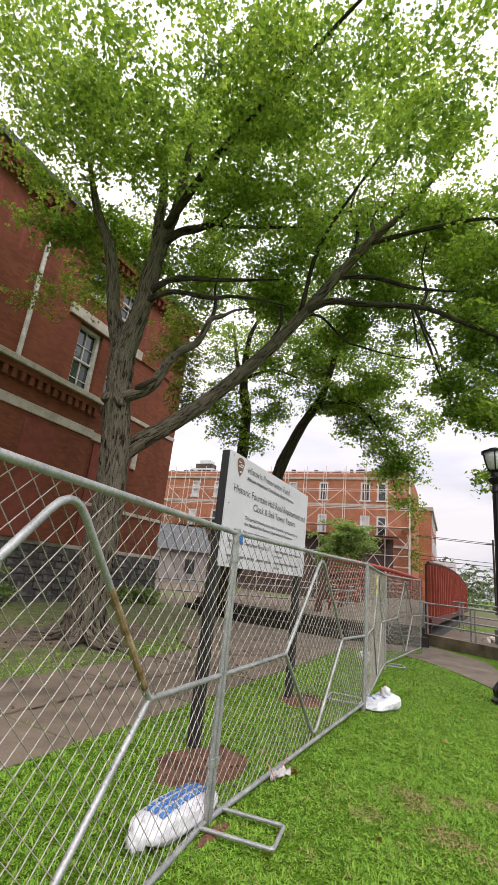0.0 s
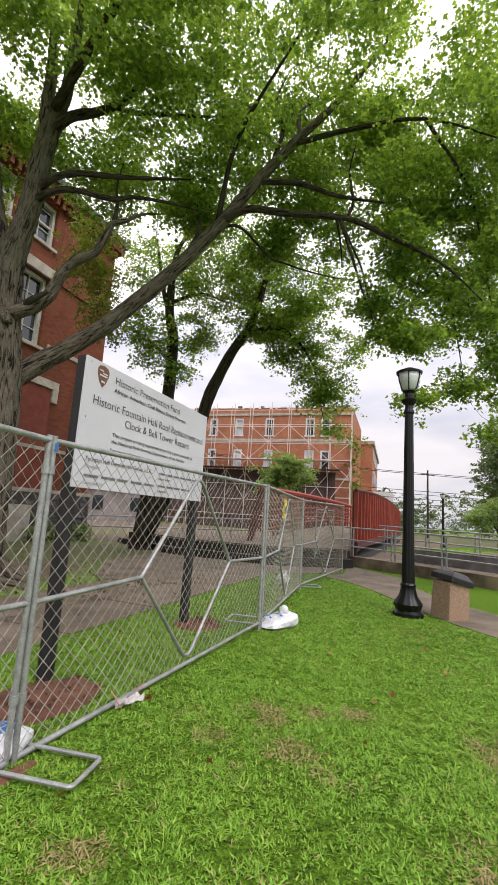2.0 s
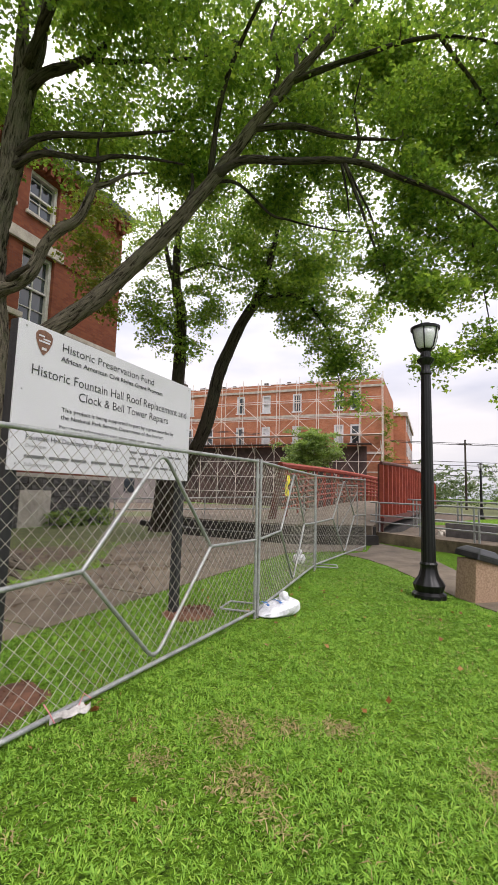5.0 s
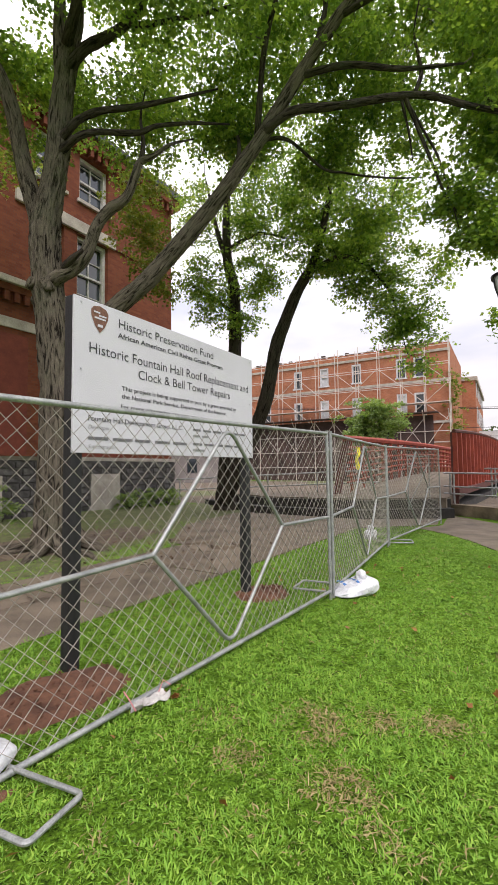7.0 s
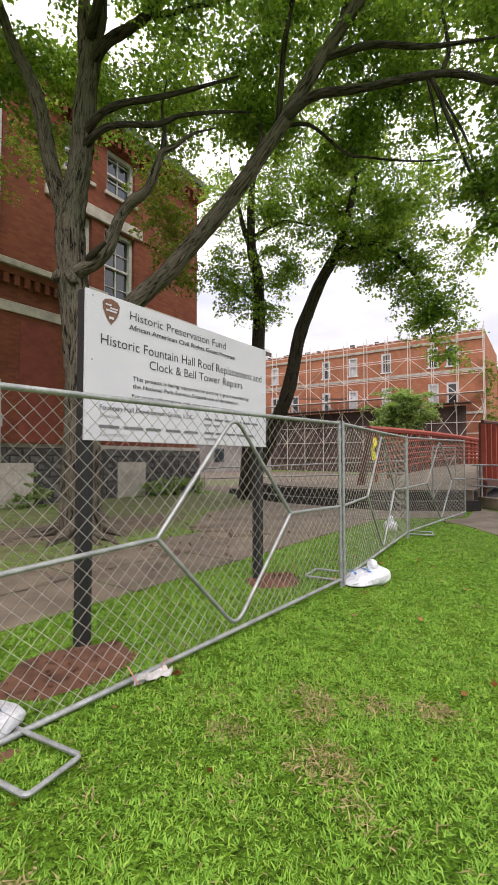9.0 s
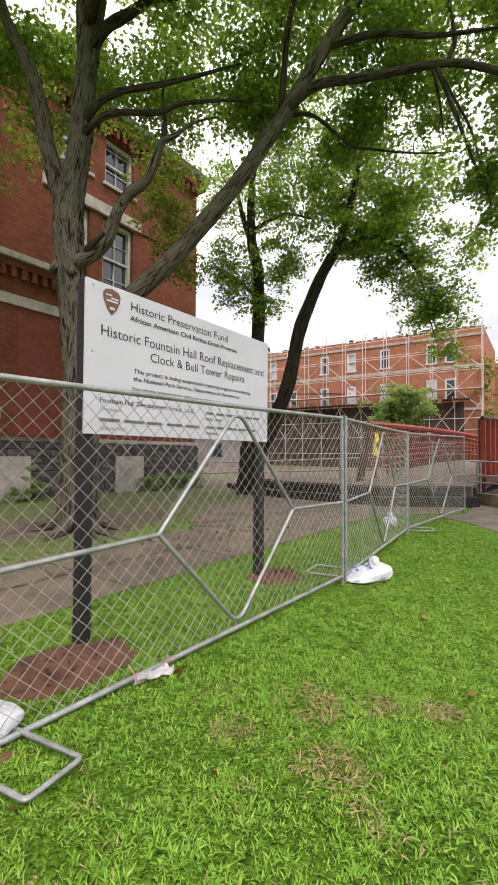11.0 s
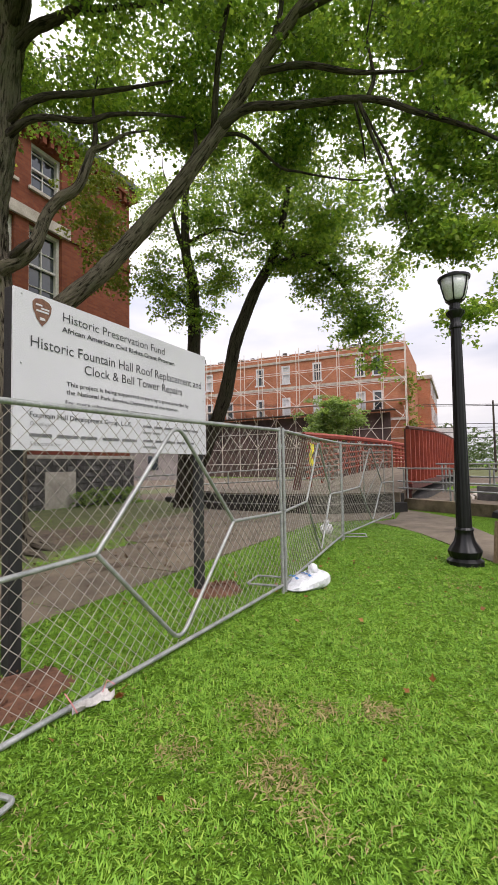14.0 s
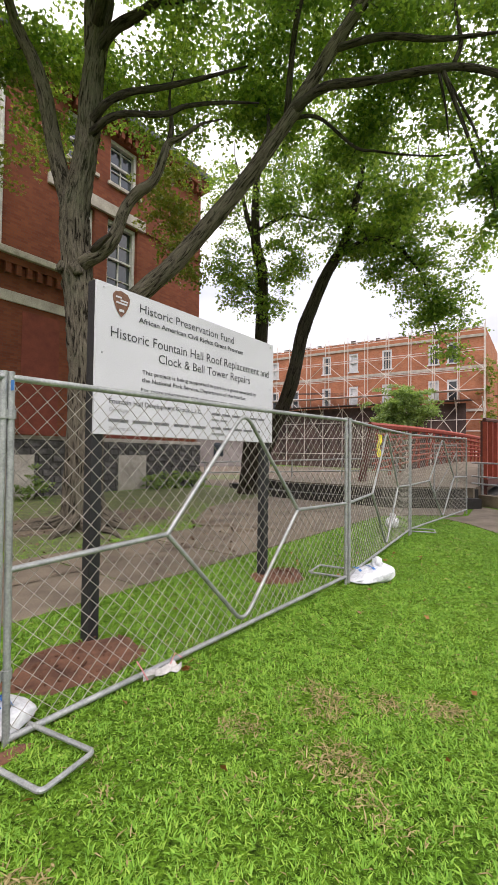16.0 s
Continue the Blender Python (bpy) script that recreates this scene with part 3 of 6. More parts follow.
litter_bin(pose(5.24, 7.72, ground_z(5.24, 7.72) - 0.01, 0, 3, 14))


# ---- brick hall ----
HALL = Matrix.Translation((-3.5, 20.0, 0)) @ Matrix.Rotation(math.atan2(-D.y, -D.x), 4, "Z")
# in hall coordinates x runs along the front from its far corner towards the walk's start, y points away from the lawn... outward is +y


def hall_boxes(name, mat, parent, items, label="", bevel=0.0):
    bm = bmesh.new()
    for it in items:
        box(bm, *it, bevel=bevel)
    return part(name, bm, mat, parent, label)


def brick_hall():
    e = empty("brick_hall", HALL, "old red brick hall with stone bands and tall sash windows", "building")
    L, H, T = 24.0, 13.2, 0.45
    opens = [(3.46, 4.78, 7.05, 9.68), (5.3, 6.4, 7.05, 9.68), (3.46, 4.72, 10.92, 12.57), (5.3, 6.35, 10.92, 12.57)]
    bm = holed_wall(0.0, L, 1.92, H, -T, 0, opens)
    part("wall", bm, M_BRICK, e, "red brick front")
    part("wall", boxed(0, T, -16, -T, 1.92, H), M_BRICK, e)
    part("wall", boxed(T, L, -16, -15.5, 1.92, H), M_BRICK, e)
    part("wall", boxed(L - T, L, -15.5, -T, 1.92, H), M_BRICK, e)
    part("base", boxed(-0.08, L, -15.9, 0.10, -0.3, 1.80), M_BASESTONE, e, "grey rubble stone base")
    random.seed(17)
    kinds = []
    for w_ in (0.34, 0.45, 0.58, 0.72):
        me = bpy.data.meshes.new("stone")
        b = boxed(0, w_ - 0.025, 0, 0.07, 0, 0.195, bevel=0.018)
        for v in b.verts:
            if v.co.y > 0.05:
                v.co.y += random.uniform(-0.015, 0.03)
        b.to_mesh(me); b.free(); me.materials.append(M_BASESTONE)
        kinds.append((w_, me))
    for row in range(8):
        x = -0.05
        while x < 11.0:
            w_, me = random.choice(kinds)
            o = new("stone", me); o.parent = e
            o.location = (x, 0.095, 0.05 + row * 0.218)
            x += w_
    part("water_table", boxed(-0.1, L, -0.3, 0.13, 1.80, 1.93, bevel=0.015), M_STONE, e)
    part("roof", boxed(-0.35, L, -16.2, 0.45, H + 0.02, H + 0.28), M_ROOF, e)
    for (x0, x1, z0, z1) in opens:
        w = part("window", boxed(x0 + 0.01, x1 - 0.01, -0.32, -0.30, z0 + 0.01, z1 - 0.01), M_GLASS, e, "tall sash window with dark panes")
        hall_boxes("frame", M_FRAME, w, [(x0 + 0.005, x0 + 0.12, -0.30, -0.14, z0, z1), (x1 - 0.12, x1 - 0.005, -0.30, -0.14, z0, z1), (x0 + 0.12, x1 - 0.12, -0.30, -0.14, z1 - 0.13, z1 - 0.004), (x0 + 0.12, x1 - 0.12, -0.30, -0.12, z0, z0 + 0.1)])
        zm = (z0 + z1) / 2
        hall_boxes("meeting_rail", M_FRAME, w, [(x0 + 0.12, x1 - 0.12, -0.30, -0.19, zm - 0.035, zm + 0.035)])
        xm = (x0 + x1) / 2
        hall_boxes("glazing_bar", M_FRAME, w, [(xm - 0.016, xm + 0.016, -0.298, -0.24, z0 + 0.1, zm - 0.035), (xm - 0.016, xm + 0.016, -0.298, -0.24, zm + 0.035, z1 - 0.13)] + [(x0 + 0.12, x1 - 0.12, -0.298, -0.245, z - 0.014, z + 0.014) for z in (z0 + 0.62, zm + 0.58)])
        part("sill", boxed(x0 - 0.1, x1 + 0.1, -0.28, 0.09, z0 - 0.12, z0 - 0.002, bevel=0.01), M_STONE, e)
    part("lintel_band", boxed(3.15, 7.0, -0.05, 0.10, 9.72, 10.12, bevel=0.015), M_STONE, e, "pale stone lintel band")
    part("string_course", boxed(0, 3.15, -0.03, 0.05, 7.12, 7.28), M_STONE, e)
    part("string_course", boxed(0, 3.14, -0.03, 0.07, 9.75, 9.98), M_BRICK, e)
    part("string_course", boxed(0, 5.2, -0.03, 0.05, 3.35, 3.47), M_STONE, e)
    # upper brick panels
    for i in range(26):
        x = 0.35 + i * 0.52
        if any(o[0] - 0.3 < x < o[1] + 0.3 for o in opens) or x > 13:
            continue
        part("recessed_panel", boxed(x, x + 0.13, -0.02, 0.004, 10.5, 12.3), M_PANEL, e)
    part("cornice", boxed(-0.25, L, -0.2, 0.32, H - 0.32, H + 0.02, bevel=0.02), M_BRICK, e)
    for i in range(44):
        x = 0.1 + i * 0.3
        part("corbel", boxed(x, x + 0.14, -0.02, 0.24, H - 0.62, H - 0.32), M_BRICK, e)
    part("downpipe", tubed([(8.45, 0.12, 7.2), (8.45, 0.12, 13.0), (8.45, 0.3, 13.25)], 0.075, 10), M_FRAME, e, "pale rainwater pipe")
    # low projecting bay with corbel table
    part("bay_wall", boxed(5.2, 14.0, 0.0, 0.35, 1.92, 6.35), M_BRICK, e)
    part("bay_cornice", boxed(5.05, 14.2, 0.0, 0.62, 6.86, 7.05, bevel=0.02), M_STONE, e, "weathered stone cornice")
    part("bay_cornice", boxed(5.12, 14.1, 0.0, 0.50, 6.66, 6.86), M_BRICK, e)
    part("bay_cornice", boxed(5.18, 14.05, 0.0, 0.36, 6.35, 6.66), M_BRICK, e)
    for i in range(29):
        x = 5.25 + i * 0.3
        part("corbel", boxed(x, x + 0.15, 0.34, 0.49, 6.38, 6.655), M_BRICK, e)
    part("stone_band", boxed(5.15, 14.0, 0.30, 0.40, 5.62, 5.92, bevel=0.012), M_STONE, e)
    part("blind_door", boxed(6.7, 7.85, 0.30, 0.36, 1.95, 5.45), M_PANEL, e, "bricked-up dark red opening")
    part("label_stone", boxed(2.35, 5.2, -0.05, 0.09, 5.68, 5.98, bevel=0.012), M_STONE, e)
    part("label_stone", boxed(2.35, 2.62, -0.05, 0.092, 5.18, 5.678, bevel=0.012), M_STONE, e)
    part("blind_door", boxed(2.64, 4.7, -0.02, 0.03, 1.95, 5.66), M_PANEL, e, "bricked-up dark red opening")
    for x in (3.0, 7.3, 11.0):
        part("base_panel", boxed(x, x + 1.25, 0.06, 0.21, 0.1, 1.35), M_STONE, e, "pale stone panel in the base")
    return e


brick_hall()

# ---- scaffolded building across the road ----
def far_building():
    yaw = math.degrees(math.atan2(11.6, -24.5))
    m = pose(19.05, 49.95, 0, 0, 0, yaw)
    e = empty("scaffolded_building", m, "ruined orange brick building wrapped in scaffolding", "building")
    # x along the front to its far end, outward is +y
    L, H = 34.0, 14.9
    rows = [(2.8, 4.9), (7.5, 9.7), (11.5, 13.7)]
    cols = [2.6, 4.5, 9.6, 13.6, 17.1, 21.5, 24.5, 28.0]
    opens = [(x, x + 1.12, a, b) for x in cols for a, b in rows]
    bm = holed_wall(0.0, L, 0.0, H, -0.4, 0, opens)
    part("wall", bm, M_BRICKFAR, e, "orange brick front")
    part("wall", boxed(0, 0.4, -14, -0.4, 0, H), M_BRICKFAR, e)
    part("wall", boxed(0.4, L, -14, -13.6, 0, H), M_BRICKFAR, e)
    part("roof", boxed(0.4, L, -13.6, -0.4, H - 1.2, H - 0.9), M_ROOF, e)
    for z in (6.2, 10.75, 14.0):
        part("string_course", boxed(-0.05, L, -0.1, 0.12, z, z + 0.28), M_STONE, e)
    random.seed(11)
    for (x0, x1, z0, z1) in opens:
        # pale panes carry the bright sky's reflection in their colour
        board = random.random() < 0.55
        w = part("window", boxed(x0, x1, -0.30, -0.27, z0, z1), M_PALE if board else M_GLASS, e)
        hall_boxes("frame", M_PALE, w, [(x0, x0 + 0.17, -0.27, -0.04, z0, z1), (x1 - 0.17, x1, -0.27, -0.04, z0, z1), (x0 + 0.17, x1 - 0.17, -0.27, -0.04, z1 - 0.2, z1), (x0 + 0.13, x1 - 0.13, -0.27, -0.1, (z0 + z1) / 2 - 0.05, (z0 + z1) / 2 + 0.05), (x0 - 0.1, x1 + 0.1, -0.27, 0.1, z0 - 0.15, z0)])
    # rear wing, its side wall running back
    part("wing_wall", boxed(-1.6, 6, -36, -14.05, 0, 13.4), M_BRICKFAR, e)
    for i in range(5):
        for a, b in ((7.4, 9.4), (11.0, 12.7)):
            y = -16.0 - i * 4.0
            w = part("window", boxed(-1.63, -1.604, y - 1.2, y, a, b), M_GLASS, e)
            hall_boxes("frame", M_PALE, w, [(-1.70, -1.63, y, y + 0.14, a - 0.1, b + 0.2), (-1.70, -1.63, y - 1.34, y - 1.2, a - 0.1, b + 0.2), (-1.70, -1.63, y - 1.2, y, b, b + 0.2)])
    part("porch", boxed(-4.6, -1.7, -22, -18, 0, 6.4), M_PALE, e, "pale arched porch")
    # dark sheet on the solid porch front, coloured as its shaded opening
    part("porch_opening", boxed(-3.9, -2.4, -18.0, -17.93, 0, 5.0), M_NET, e)
    part("cornice", boxed(-1.9, 6, -36, -13.9, 12.9, 13.42), M_STONE, e)
    # stub of a ruined chimney at the far end
    for k, (w_, h_) in enumerate(((3.4, 1.3), (2.6, 2.0), (1.7, 2.5))):
        part("ruined_chimney", boxed(L - 7.6 + k * 0.3, L - 7.6 + k * 0.3 + w_, -1.9, -0.45 - 0.05 * k, H - 1.5, H + h_ - 0.6), M_CHAR if k == 1 else M_PALE, e, "broken weathered chimney")
    # broken wall head
    for i in range(46):
        x = i * L / 46
        part("broken_brick", boxed(x, x + random.uniform(0.3, 0.85), -0.4, random.uniform(-0.2, 0), H, H + random.uniform(0.05, 0.42)), M_BRICKFAR if random.random() < 0.25 else M_CHAR, e)
    return e


far_building()
def scaffold():
    yaw = math.degrees(math.atan2(11.6, -24.5))
    e = empty("scaffold", pose(19.05, 49.95, 0, 0, 0, yaw), "pale steel tube scaffold along the brick front", "scaffold")
    L = 32.0
    xs = [i * 2.45 for i in range(14)]
    for x in xs:
        for y in (0.5, 1.6):
            part("standard", tubed([(x, y, 0), (x, y, 15.6 if y < 1 else 14.9)], 0.045, 5), M_SCAFF, e)
    for z in (2.0, 4.1, 6.2, 8.3, 10.4, 12.5, 14.6):
        for y in (0.5, 1.6):
            part("ledger", tubed([(0, y, z), (L, y, z)], 0.04, 5), M_SCAFF, e)
    for i in range(13):
        for j, z in enumerate((2.0, 6.2, 8.3, 10.4)):
            a, b = (xs[i], xs[i + 1]) if (i + j) % 2 else (xs[i + 1], xs[i])
            if (i * 7 + j * 3) % 4 != 0:
                part("brace", tubed([(a, 1.62, z), (b, 1.62, z + 2.1)], 0.035, 5), M_SCAFF, e)
    part("net", boxed(1.6, L, 1.9, 1.96, 0, 6.9), M_NET, e, "dark debris netting on the lower lift")
    part("net", boxed(1.0, L, 2.0, 3.4, 7.05, 7.12), M_NET, e)
    for i in range(14):
        part("standard", tubed([(xs[i], 2.1, 0), (xs[i], 2.1, 7.0)], 0.05, 5), M_SCAFF, e)
        part("raker", tubed([(xs[i], 1.65, 5.4), (xs[i], 3.4, 7.3)], 0.05, 5), M_SCAFF, e)
    for z in (1.6, 3.4, 5.2):
        part("ledger", tubed([(0, 2.1, z), (L, 2.1, z)], 0.045, 5), M_SCAFF, e)
    part("deck", boxed(0, L, 0.55, 1.55, 8.3, 8.36), M_SCAFF, e)
    for i in range(13):
        a, b = (xs[i], xs[i + 1]) if i % 2 else (xs[i + 1], xs[i])
        part("brace", tubed([(a, 2.14, 3.4), (b, 2.14, 6.9)], 0.04, 5), M_SCAFF, e)
        if i % 3:
            part("brace", tubed([(b, 2.2, 3.6), (a, 2.2, 6.6)], 0.035, 5), M_SCAFF, e)
scaffold()

# ---- footbridge and its raised approach ----
BR = Matrix.Translation((6.67, 15.98, 0)) @ Matrix.Rotation(radians(61.0), 4, "Z")


def slab(name, pts, z0, z1, mat, label, category):
    bm = bmesh.new()
    f = bm.faces.new([bm.verts.new((x, y, z1)) for x, y in pts])
    r = bmesh.ops.extrude_face_region(bm, geom=[f])
    for v in r["geom"]:
        if isinstance(v, bmesh.types.BMVert):
            v.co.z = z0
    return tagged(link(name, bm, mat), label, category, kind="structure")


slab("step_lower", [(6.2, 14.75), (3.5, 14.15), (0.35, 15.75), (-1.9, 19.2), (1.5, 21.0), (6.2, 17.5)], -0.1, 0.27, M_DARKSTEP, "dark damp concrete step of the approach", "step")
slab("step_upper", [(6.25, 15.15), (3.55, 14.55), (0.6, 16.1), (-1.5, 19.3), (1.5, 21.0), (3.2, 19.0), (6.3, 17.4)], 0.27, 0.52, M_DARKSTEP, "dark damp concrete step of the approach", "step")
slab("approach", [(6.27, 15.3), (3.58, 14.7), (0.75, 16.2), (-1.3, 19.3), (1.5, 20.95), (3.2, 18.9), (6.3, 17.3)], 0.52, 0.56, M_CONC, "grey concrete landing before the footbridge", "landing")


def bridge():
    e = empty("footbridge", BR, "red steel arched footbridge with ribbed side girders", "bridge")
    L, W = 28.7, 3.65
    def deck_z(x):
        return 0.56 + 0.075 * max(x, 0) - 0.0024 * x * x
    bm = bmesh.new()
    n = 20
    rows = []
    for i in range(n + 1):
        x = -1.2 + (L + 1.2) * i / n
        z = deck_z(x) + 0.006
        rows.append([bm.verts.new((x, y, zz)) for y, zz in ((0.05, z), (W - 0.05, z), (W - 0.05, z - 0.3), (0.05, z - 0.3))])
    for a, b in zip(rows, rows[1:]):
        for k in range(4):
            bm.faces.new((a[k], a[(k + 1) % 4], b[(k + 1) % 4], b[k]))
    bm.faces.new(rows[0]); bm.faces.new(rows[-1][::-1])
    part("deck", bm, M_CONC, e, "grey concrete deck")
    def top(x):
        return 2.60 + 0.055 * x - 0.00175 * x * x
    bm = bmesh.new()
    prev = None
    steps = 42
    for i in range(steps):
        x = i * 0.7
        cur = [bm.verts.new((x, y, z)) for y, z in ((0, 0.78), (0, top(x)), (0.03, top(x)), (0.03, 0.78))]
        if prev:
            for k in range(4):
                bm.faces.new((prev[k], prev[(k + 1) % 4], cur[(k + 1) % 4], cur[k]))
        prev = cur
    # the plate's dark colour holds the shade between the red ribs
    part("side_plate", bm, M_MAROON, e, "red side plate, coloured dark for the shade between ribs")
    for i in range(30):
        x = i * 0.98
        part("rib", boxed(x - 0.07, x + 0.07, -0.13, -0.002, 0.7, top(x) - 0.05), M_RED, e)
    part("top_chord", tubed([(x * 0.7, -0.04, top(x * 0.7) + 0.02) for x in range(steps)], 0.06, 6), M_MAROON, e)
    part("bottom_chord", boxed(-0.1, 29.0, -0.16, 0.04, 0.55, 0.78), M_MAROON, e)
    part("abutment", boxed(-0.3, 29.0, -0.10, 3.7, -0.6, 0.24), M_DARKSTEP, e)
    def ltop(x):
        return 2.55 + 0.03 * x - 0.0008 * x * x
    for z in (0.38, 0.62, 0.86, 1.1, 1.4):
        part("rail", tubed([(x, W - 0.12, deck_z(x) + z) for x in range(0, 29, 2)], 0.045, 6), M_RED, e)
    part("top_chord", tubed([(x, W, ltop(x)) for x in range(0, 29, 2)], 0.12, 6), M_RED, e)
    part("upper_rail", tubed([(x, W, ltop(x) - 0.32) for x in range(0, 29, 2)], 0.05, 6), M_RED, e)
    for i in range(22):
        x = 0.7 + i * 1.3
        part("truss_post", tubed([(x, W, deck_z(x) - 0.2), (x, W, ltop(x))], 0.06, 6), M_RED, e)
        if i % 2:
            part("diagonal", tubed([(x, W, deck_z(x)), (x + 1.3, W, ltop(x) - 0.05)], 0.045, 6), M_RED, e)
    part("end_post", tubed([(-0.75, W, 0.5), (0.25, W, 2.55)], 0.14, 4), M_MAROON, e)
    part("end_post", boxed(-0.06, 0.04, -0.12, 0.06, 0.3, 2.58), M_MAROON, e)
    return e


bridge()

# ---- ramp wall with pipe rails ----
def ramp():
    a, b = Vector((6.25, 16.0, 0)), Vector((12.6, 4.2, 0))
    m = pose(a.x, a.y, -0.06, 0, 0, math.degrees(math.atan2(b.y - a.y, b.x - a.x)))
    L = (b - a).length
    e = empty("wall_ramp", m, "stained concrete ramp wall", "ramp wall", kind="structure")
    part("wall", boxed(0, L, 0, 0.3, -0.2, 0.38, bevel=0.01), M_WALL_CONC, e, "dark-stained low concrete wall")
    part("ramp_slab", boxed(0, L, 0.3, 1.9, -0.2, 0.30), M_CONC, e)
    part("wall", boxed(1.6, L, 1.9, 2.15, -0.2, 0.74, bevel=0.01), M_GREYWALL, e, "grey concrete back wall")
    rs = random.Random(3)
    for k in range(16):
        x = 5.6 + k * 0.115
        bm = bmesh.new()
        line = [(x + rs.uniform(-0.05, 0.05), 1.893, 0.40 + j * 0.07 + rs.uniform(-0.02, 0.02)) for j in range(4)]
        tube(bm, smooth_line(line, 3), 0.016, 5)
        for v in bm.verts:
            v.co.y = 1.895 + (v.co.y - 1.893) * 0.2
        part("paint_stroke", bm, M_PALE, e, "pale sprayed scrawl")
    r = empty("pipe_railing", m, "grey painted pipe railing on the ramp wall", "railing")
    for yy, up in ((0.15, 0.0), (2.02, 0.12)):
        for z in (0.70, 0.92, 1.34):
            part("rail", tubed([(0, yy, z + up), (L, yy, z + up - 0.1)], 0.026, 8), M_GALV, r)
        for i in range(8):
            x = 0.25 + i * 1.72
            part("post", tubed([(x, yy, 0.36 + up), (x, yy, 1.33 + up - 0.1 * x / L)], 0.028, 8), M_GALV, r)
            part("post", tubed([(x + 0.14, yy, 0.36 + up), (x + 0.14, yy, 1.33 + up - 0.1 * x / L)], 0.028, 8), M_GALV, r)
    r = empty("pipe_railing", pose(-3.4, 20.4, 0.1, 0, 0, -16), "grey pipe railing behind the approach", "railing")
    for z in (0.5, 0.95):
        part("rail", tubed([(0, 0, z), (8.5, 0, z + 0.35)], 0.028, 8), M_GALV, r)
    for i in range(5):
        part("post", tubed([(0.2 + i * 2, 0, -0.05), (0.2 + i * 2, 0, 0.95 + 0.08 * i)], 0.028, 8), M_GALV, r)
ramp()

# ---- trees ----
def leaf_mesh(name, centres, size, mat, seed, droop=0.35, count=110, spread=0.4):
    """A crown of lobed leaves in clumps."""
    rng = np.random.default_rng(seed)
    n = len(centres) * count
    c = np.repeat(np.array(centres), count, axis=0)
    # every clump is a flat drooping spray along its own twig
    m = len(centres)
    way = np.repeat(rng.uniform(0, 2 * np.pi, m), count)
    along = rng.uniform(-1, 1, n) * spread * 1.7
    side = rng.normal(0, 0.42, n) * spread * (1.15 - 0.5 * np.abs(along) / (spread * 1.7))
    drop = np.repeat(rng.uniform(0.1, 0.45, m), count) * along ** 2 / (spread * 1.7)
    slope = np.repeat(rng.normal(0, 0.22, m), count)
    off = np.stack([np.cos(way) * along - np.sin(way) * side, np.sin(way) * along + np.cos(way) * side, slope * along - drop + rng.normal(0, 0.16, n) * spread], 1)
    p = c + off
    shape = np.array([(0, 0, 0), (0.55, 0.42, 0.05), (0.24, 0.60, 0.02), (0.0, 1.05, -0.07), (-0.24, 0.60, 0.02), (-0.55, 0.42, 0.05)], float)
    tris = np.array([(0, 1, 2), (0, 2, 3), (0, 3, 4), (0, 4, 5)])
    s = size * rng.uniform(0.6, 1.25, n)
    yaw = rng.uniform(0, 2 * np.pi, n)
    tilt = rng.normal(-droop, 0.55, n)
    roll = rng.normal(0, 0.6, n)
    cy, sy, ct, st, cr, sr = np.cos(yaw), np.sin(yaw), np.cos(tilt), np.sin(tilt), np.cos(roll), np.sin(roll)
    ax = np.stack([cy * cr - sy * st * sr, sy * cr + cy * st * sr, -ct * sr], 1)
    ay = np.stack([-sy * ct, cy * ct, st], 1)
    az = np.cross(ax, ay)
    sh = shape
    v = p[:, None, :] + s[:, None, None] * (sh[None, :, 0:1] * ax[:, None] + sh[None, :, 1:2] * ay[:, None] + sh[None, :, 2:3] * az[:, None])
    k = len(sh)
    faces = (np.arange(n)[:, None, None] * k + tris[None]).reshape(-1, 3)
    me = bpy.data.meshes.new(name)
    me.vertices.add(n * k)
    me.vertices.foreach_set("co", v.reshape(-1))
    me.loops.add(len(faces) * 3)
    me.loops.foreach_set("vertex_index", faces.reshape(-1).astype(np.int32))
    me.polygons.add(len(faces))
    me.polygons.foreach_set("loop_start", np.arange(0, len(faces) * 3, 3, dtype=np.int32))
    me.update(calc_edges=True)
    me.materials.append(mat)
    return me


def grow(limbs, clumps, rng, reach=0.55):
    """Twigs from the limbs out to the clumps, each from the nearest wood grown so far."""
    nodes, rad = [], []
    for line in limbs:
        for q in line:
            nodes.append(q[:3]); rad.append(q[3])
    nodes, rad = np.array(nodes), np.array(rad)
    left = np.array(clumps)
    twigs = []
    base = nodes.copy()
    d0 = np.array([np.min(np.linalg.norm(base - c, axis=1)) for c in left])
    for i in np.argsort(d0):
        c = left[i]
        dist = np.linalg.norm(nodes - c, axis=1)
        pen = dist + np.where(nodes[:, 2] > c[2] + 0.3, 0.25 * (nodes[:, 2] - c[2]), 0)
        j = int(np.argmin(pen))
        a = nodes[j]
        L = dist[j]
        if L < 0.15:
            continue
        n = max(3, int(L / 0.3))
        bend = rng.normal(0, 0.12 * L, 3) + np.array([0, 0, 0.10 * L])
        t = np.linspace(0, 1, n + 1)[:, None]
        line = a + (c - a) * t + bend * (4 * t * (1 - t)) * 0.6 + np.vstack([[0, 0, 0], rng.normal(0, 0.025, (n, 3))])
        r0 = min(rad[j] * 0.7, 0.012 + 0.011 * L)
        r = np.linspace(r0, 0.005, n + 1)
        twigs.append((line, r))
        nodes = np.vstack([nodes, line[1:]])
        rad = np.concatenate([rad, r[1:]])
    return twigs


